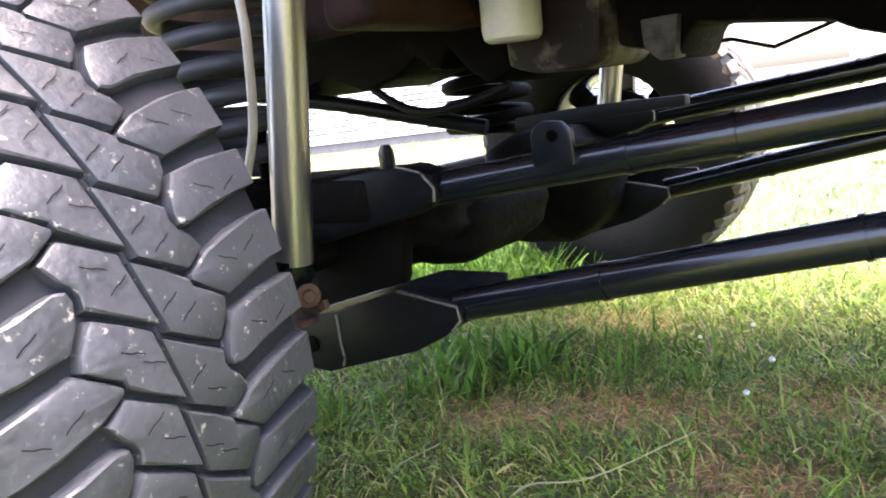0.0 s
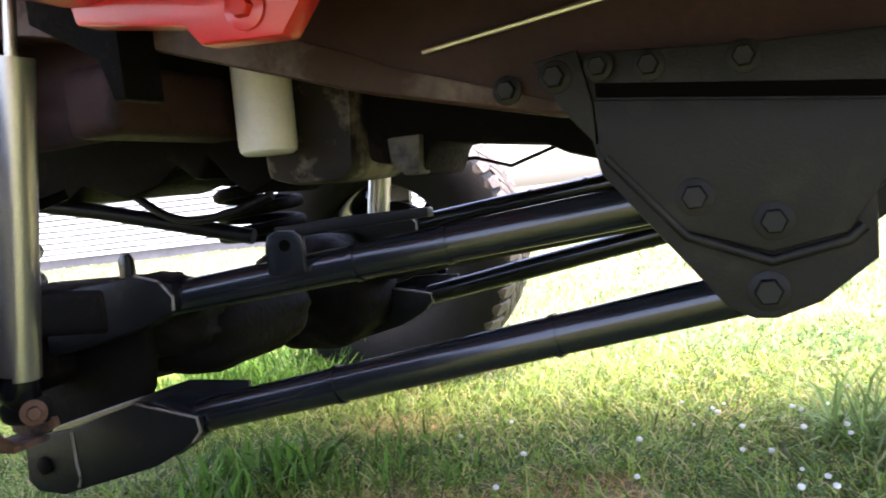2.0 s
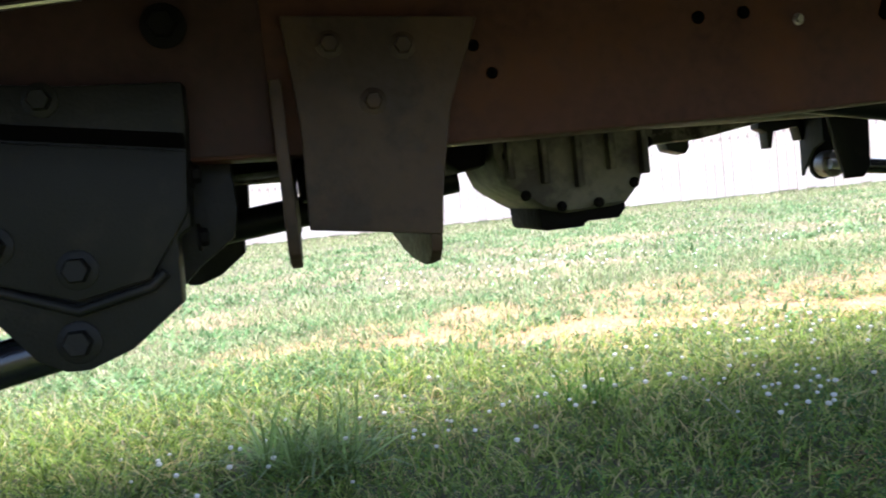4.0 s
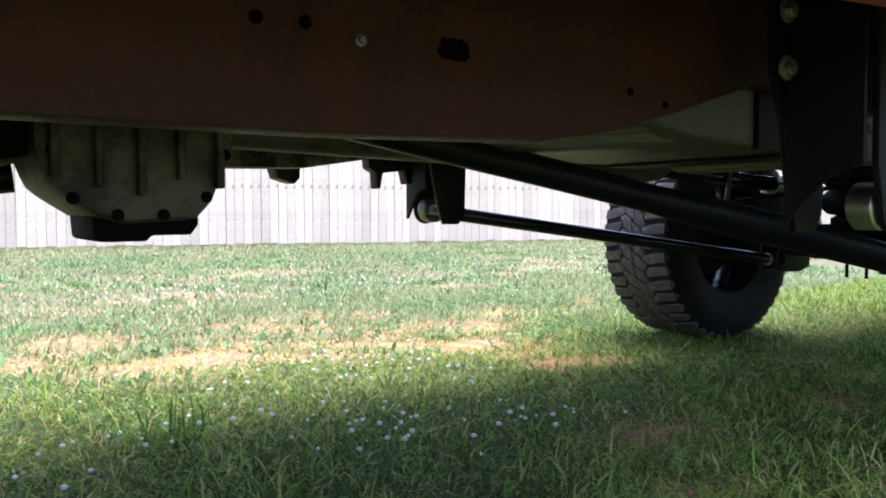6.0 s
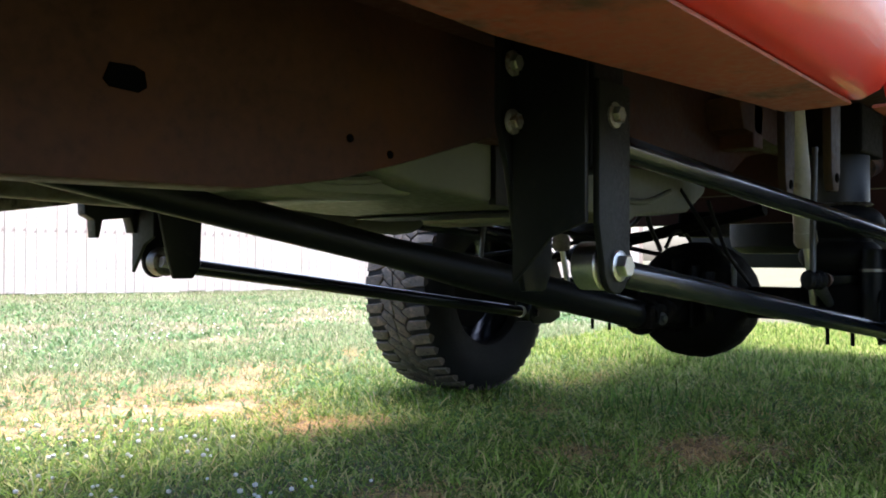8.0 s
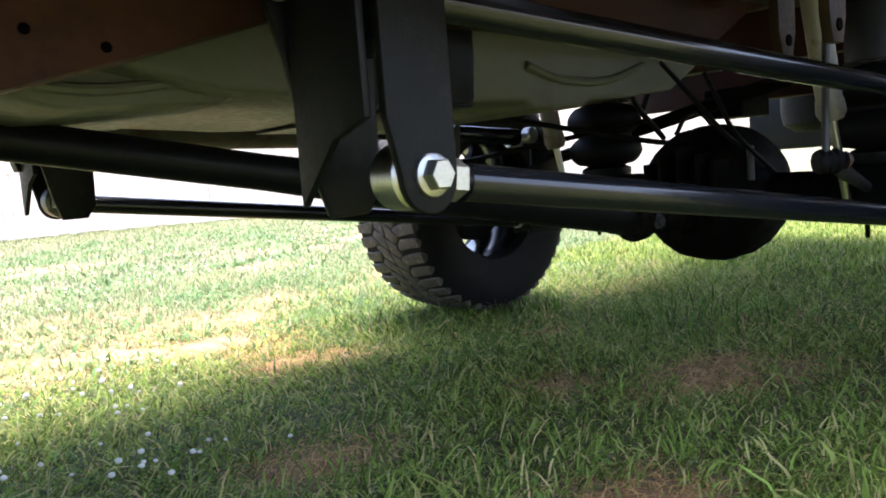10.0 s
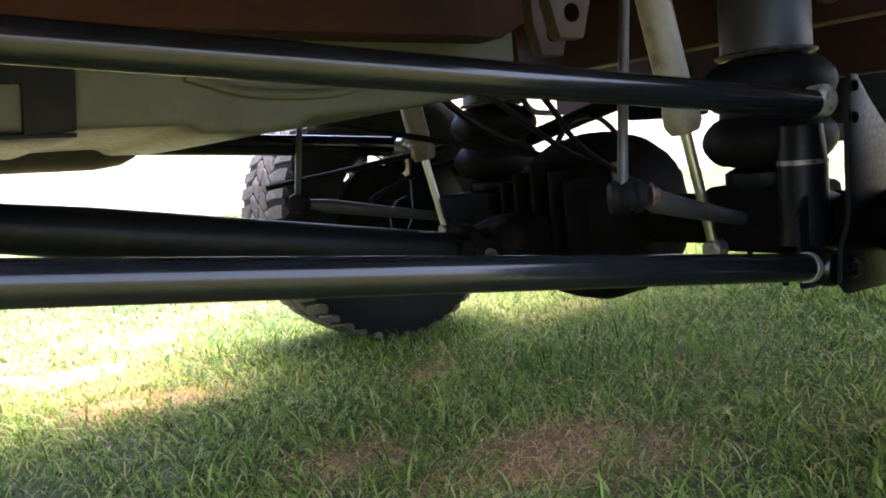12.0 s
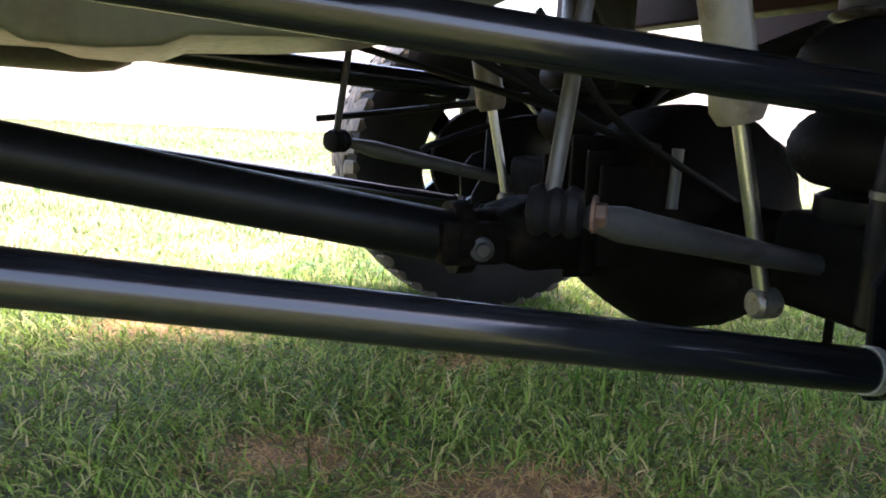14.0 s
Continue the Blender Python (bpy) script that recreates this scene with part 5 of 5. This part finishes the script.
def axle_bracket(y, s):
    b = plate("link_mount", [(4.480, 0.60), (4.482, 0.655), (4.492, 0.674), (4.512, 0.674), (4.55, 0.635), (4.62, 0.576), (4.66, 0.50), (4.65, 0.34), (4.587, 0.320), (4.468, 0.325), (4.445, 0.345), (4.450, 0.40), (4.478, 0.45)], y - 0.035, y - 0.025, BLACK_MATT, rax, "black rear axle link mount")
    plate("link_mount", [(4.47, 0.49), (4.50, 0.50), (4.60, 0.47), (4.62, 0.36), (4.56, 0.325), (4.45, 0.33), (4.44, 0.45)], y + 0.03, y + 0.04, BLACK_MATT, rax)
    for x, z in ((4.500, 0.655), (4.497, 0.605)):
        lathe("mount_hole", [(0.009, 0), (0.009, 0.002)], (x, y - 0.036, z), (0, -1, 0), HOLE, rax, seg=12)
    bolt((4.475, y - 0.036, 0.366), (0, -1, 0), 0.012, BLACK_MATT, rax)


axle_bracket(0.16, 1)
axle_bracket(1.40, -1)


def air_bag(x, y):
    """Two rubber bellows with fine ribs, a girdle between them, and a steel cup above."""
    prof = [(0.05, 0.0)]
    for z0, h, r in ((0.006, 0.088, 0.118), (0.104, 0.090, 0.119)):
        for k in range(17):
            a = math.pi * k / 16
            prof.append((0.086 + (r - 0.086) * math.sin(a) ** 0.75 + (0.0012 if k % 2 else 0.0), z0 + h * k / 16))
    prof += [(0.05, 0.203)]
    b = lathe("air_spring", prof, (x, y, 0.530), (0, 0, 1), RUBBER_DARK, truck, "black rubber double-bellows air spring", seg=48)
    lathe("cup", [(0.072, 0), (0.080, 0.006), (0.080, 0.15), (0.072, 0.16)], (x, y, 0.735), (0, 0, 1), CUP, b, "grey steel air spring cup", seg=36)
    lathe("cup_lip", [(0.085, 0), (0.090, 0.004), (0.085, 0.008)], (x, y, 0.731), (0, 0, 1), DULL, b, seg=36)
    lathe("lower_seat", [(0.075, 0), (0.08, 0.01), (0.08, 0.03), (0.06, 0.04)], (x, y, 0.492), (0, 0, 1), BLACK_MATT, b, seg=30)


air_bag(4.59, 0.33)
air_bag(4.66, 1.20)
bump = tube("bump_stop", [(4.50, 0.215, 0.40), (4.50, 0.215, 0.53), (4.50, 0.215, 0.60)], [0.040, 0.040, 0.034], BLACK_MATT, truck, "black rubber bump stop on the axle", seg=24)
tube("clamp_ring", [(4.50, 0.215, 0.535), (4.50, 0.215, 0.543)], 0.0415, DULL, bump, seg=24)


def rear_shock(top, cup, foot, paint, label):
    top, cup, foot = Vector(top), Vector(cup), Vector(foot)
    s = tube("rear_shock", [top, cup], 0.029, paint, truck, label, seg=28)
    d = (cup - top).normalized()
    tube("lower_collar", [cup - d * 0.03, cup, cup + d * 0.015], [0.031, 0.033, 0.026], paint, s, seg=28)
    tube("rod", [cup, foot], 0.010, ZINC, s, seg=14)
    lathe("eye", [(0.014, -0.018), (0.019, -0.013), (0.019, 0.013), (0.014, 0.018)], foot, (1, 0, 0), DULL, s)


rear_shock((4.285, 0.375, 1.0), (4.397, 0.374, 0.622), (4.458, 0.364, 0.390), SHOCK_WHITE, "off-white rear shock absorber")
# The far shock is about half as bright in colour as the near one.
rear_shock((4.36, 1.225, 0.95), (4.428, 1.22, 0.615), (4.472, 1.208, 0.405), SHOCK_DARKER, "darker cream rear shock absorber")

# sway bar
def sway(y, s):
    bar = tube("sway_bar", [(4.155, y - 0.004 * s, 0.512), (4.20, y + 0.012 * s, 0.502), (4.30, y + 0.035 * s, 0.482), (4.45, y + 0.06 * s, 0.452), (4.60, y + 0.09 * s, 0.425)], [0.012, 0.0185, 0.0165, 0.0135, 0.012], SWAY, truck, "grey steel sway bar arm", seg=18)
    lathe("bush", [(0.014, -0.026), (0.022, -0.024), (0.026, -0.015), (0.020, -0.008), (0.025, 0.0), (0.020, 0.008), (0.026, 0.015), (0.022, 0.024), (0.014, 0.026)], (4.122, y + 0.004 * s, 0.517), (0.8, -0.6 * s, 0.0), RUBBER_DARK, bar, "black rubber sway bar bush")
    bolt((4.150, y - 0.018 * s, 0.517), (0.8, -0.6 * s, 0), 0.012, RUST, bar, flange=1.5)
    tube("drop_link", [(4.118, y + 0.006 * s, 0.53), (4.135, y + 0.01 * s, 0.66), (4.16, y + 0.012 * s, 0.86)], 0.008, SWAY, bar, seg=12)


sway(0.27, 1)
sway(1.36, -1)
for k, (a, b, c) in enumerate((((3.9, 0.60, 0.93), (4.15, 0.75, 0.72), (4.45, 0.85, 0.60)), ((4.1, 1.5, 0.56), (4.35, 1.35, 0.60), (4.6, 1.0, 0.66)), ((4.3, 0.7, 0.90), (4.6, 1.0, 0.72), (4.9, 1.2, 0.70)), ((4.15, 1.30, 0.72), (4.5, 0.95, 0.60), (4.65, 0.75, 0.56)))):
    tube("brake_pipe", [a, b, c], 0.008, RUBBER_DARK, truck, "thin black brake pipe", seg=8, curve=True)
for a, b, c, d, r in (((4.05, 0.60, 0.76), (4.173, 0.60, 0.687), (4.326, 0.60, 0.595), (4.46, 0.62, 0.56), 0.006), ((4.24, 0.60, 0.74), (4.305, 0.60, 0.671), (4.384, 0.60, 0.591), (4.587, 0.60, 0.484), 0.006),
                      ((4.60, 0.9, 0.61), (4.665, 0.9, 0.664), (4.76, 0.9, 0.664), (4.848, 0.9, 0.600), 0.007), ((4.30, 1.3, 0.505), (4.339, 1.3, 0.523), (4.50, 1.3, 0.575), (4.649, 1.3, 0.594), 0.008)):
    tube("cable", [a, b, c, d], r, RUBBER_DARK, truck, "thin black cable above the axle", seg=8, curve=True)
tube("breather_stub", [(4.493, 0.62, 0.56), (4.491, 0.62, 0.47)], 0.009, COIL, rax, seg=12)
lathe("cable_grommet", [(0.02, -0.03), (0.026, -0.02), (0.026, 0.02), (0.02, 0.03)], (4.62, 1.25, 0.585), (0.3, 0, 1), DULL, truck, "dull grey ribbed grommet")
ear2 = plate("shock_crossmember", [(3.95, 0.98), (3.98, 0.90), (4.25, 0.88), (4.5, 0.90), (4.52, 0.98)], 0.40, 1.48, RAIL, truck, "brown steel shock crossmember", bevel=0.008)
for x, y in ((3.925, 0.17), (4.02, 0.30)):
    plate("shock_ear", [(x - 0.04, 0.95), (x - 0.035, 0.77), (x - 0.02, 0.725), (x + 0.02, 0.725), (x + 0.035, 0.77), (x + 0.04, 0.95)], y, y + 0.02, HANGER, truck, "brown steel mounting ear")
    lathe("ear_hole", [(0.011, 0), (0.011, 0.003)], (x, y, 0.755), (0, -1, 0), HOLE, ear2, seg=16)

# body
def body():
    block("cab_floor", (0.95, 0.08, 0.93), (3.2, 1.60, 0.97), FLOORPAN, truck, "dark oxide-red cab floor pan", bevel=0.01)
    block("bed_floor", (3.28, -0.22, 1.02), (6.9, 1.67, 1.06), FLOORPAN, truck, "dark oxide-red bed floor", bevel=0.01)
    block("hood", (-1.2, -0.05, 1.25), (0.98, 1.66, 1.42), RED, truck, "red hood", bevel=0.06)
    block("cab", (0.95, -0.10, 0.99), (3.2, 1.68, 1.95), RED, truck, "red crew cab shell", bevel=0.10)
    block("front_fender", (-1.2, -0.10, 1.02), (-0.35, 0.10, 1.40), RED, truck, "red front fender", bevel=0.05)
    plate("wheel_arch", [(-0.40, 1.0), (-0.30, 1.18), (-0.05, 1.30), (0.45, 1.30), (0.75, 1.17), (0.92, 0.98), (0.96, 0.98), (0.96, 1.42), (-0.40, 1.42)], -0.27, -0.21, RED, truck, "red wheel arch with flare", bevel=0.02)
    block("arch_liner", (-0.40, -0.20, 1.31), (0.60, 0.45, 1.34), BLACK_MATT, truck, "black wheel arch liner", bevel=0.01)
    block("bed_side", (3.28, -0.30, 1.03), (6.9, -0.23, 1.50), RED, truck, "red bed side", bevel=0.03)
    for y0, y1, f0, f1 in ((-0.115, -0.065, -0.10, -0.05), (1.645, 1.695, 1.63, 1.68)):
        bp = plate("bed_front_corner", [(3.255, 1.06), (3.255, 0.815), (3.275, 0.798), (3.92, 0.798), (3.97, 0.86), (4.04, 1.06)], y0, y1, RED, truck, "red bed side ahead of the rear wheel", bevel=0.008)
        plate("underside_flange", [(3.26, f0), (3.93, f0), (3.93, f1), (3.26, f1)], 0.790, 0.796, UNDERSIDE, bp, "dusty red-brown underside flange", axis="z", bevel=0.002)
    block("bed_side", (3.28, 1.68, 1.03), (6.9, 1.75, 1.50), RED, truck, "red bed side", bevel=0.03)
    for s in (0, 1):
        f = (lambda y: 1.58 - y) if s else (lambda y: y)
        lo, hi = sorted((f(-0.075), f(0.10)))
        bm = bmesh.new()
        pr = [(f(-0.09), 1.0), (f(-0.125), 0.92), (f(-0.11), 0.86), (f(-0.07), 0.808), (f(-0.045), 0.797), (f(0.0), 0.80), (f(0.0), 1.0)]
        add_prism(bm, pr, 0.95, 3.22, "x")
        soften(bm, 0.006, 3)
        rk = part("rocker_panel", bm, RED, truck, "red rocker panel under the doors")
        plate("underside_flange", [(0.96, f(-0.035)), (3.21, f(-0.035)), (3.21, f(0.058)), (2.60, f(0.145)), (1.35, f(0.12)), (0.96, f(0.02))], 0.790, 0.7955, UNDERSIDE, rk, "dusty red-brown underside flange", axis="z", bevel=0.002)
        plate("inner_sill", [(0.96, f(0.002)), (3.21, f(0.002)), (3.21, f(0.056)), (2.60, f(0.143)), (1.35, f(0.118)), (0.96, f(0.018))], 0.797, 0.93, FLOORPAN, rk, "dark inner sill", axis="z", bevel=0.002)
    plate("cab_mount_tab", [(0.60, 0.95), (0.62, 0.875), (0.78, 0.845), (0.80, 0.82), (0.91, 0.812), (0.95, 0.86), (0.96, 0.95)], 0.30, 0.34, RED, truck, "red cab corner with mount tab", bevel=0.006)
    bolt((0.868, 0.299, 0.85), (0, -1, 0), 0.013, RED, truck, "mount_bolt", "red painted cab mount bolt", flange=2.0)
    block("cab_corner", (0.60, -0.03, 0.895), (0.96, 0.32, 0.98), RED, truck, "red lower cab corner", bevel=0.03)


body()
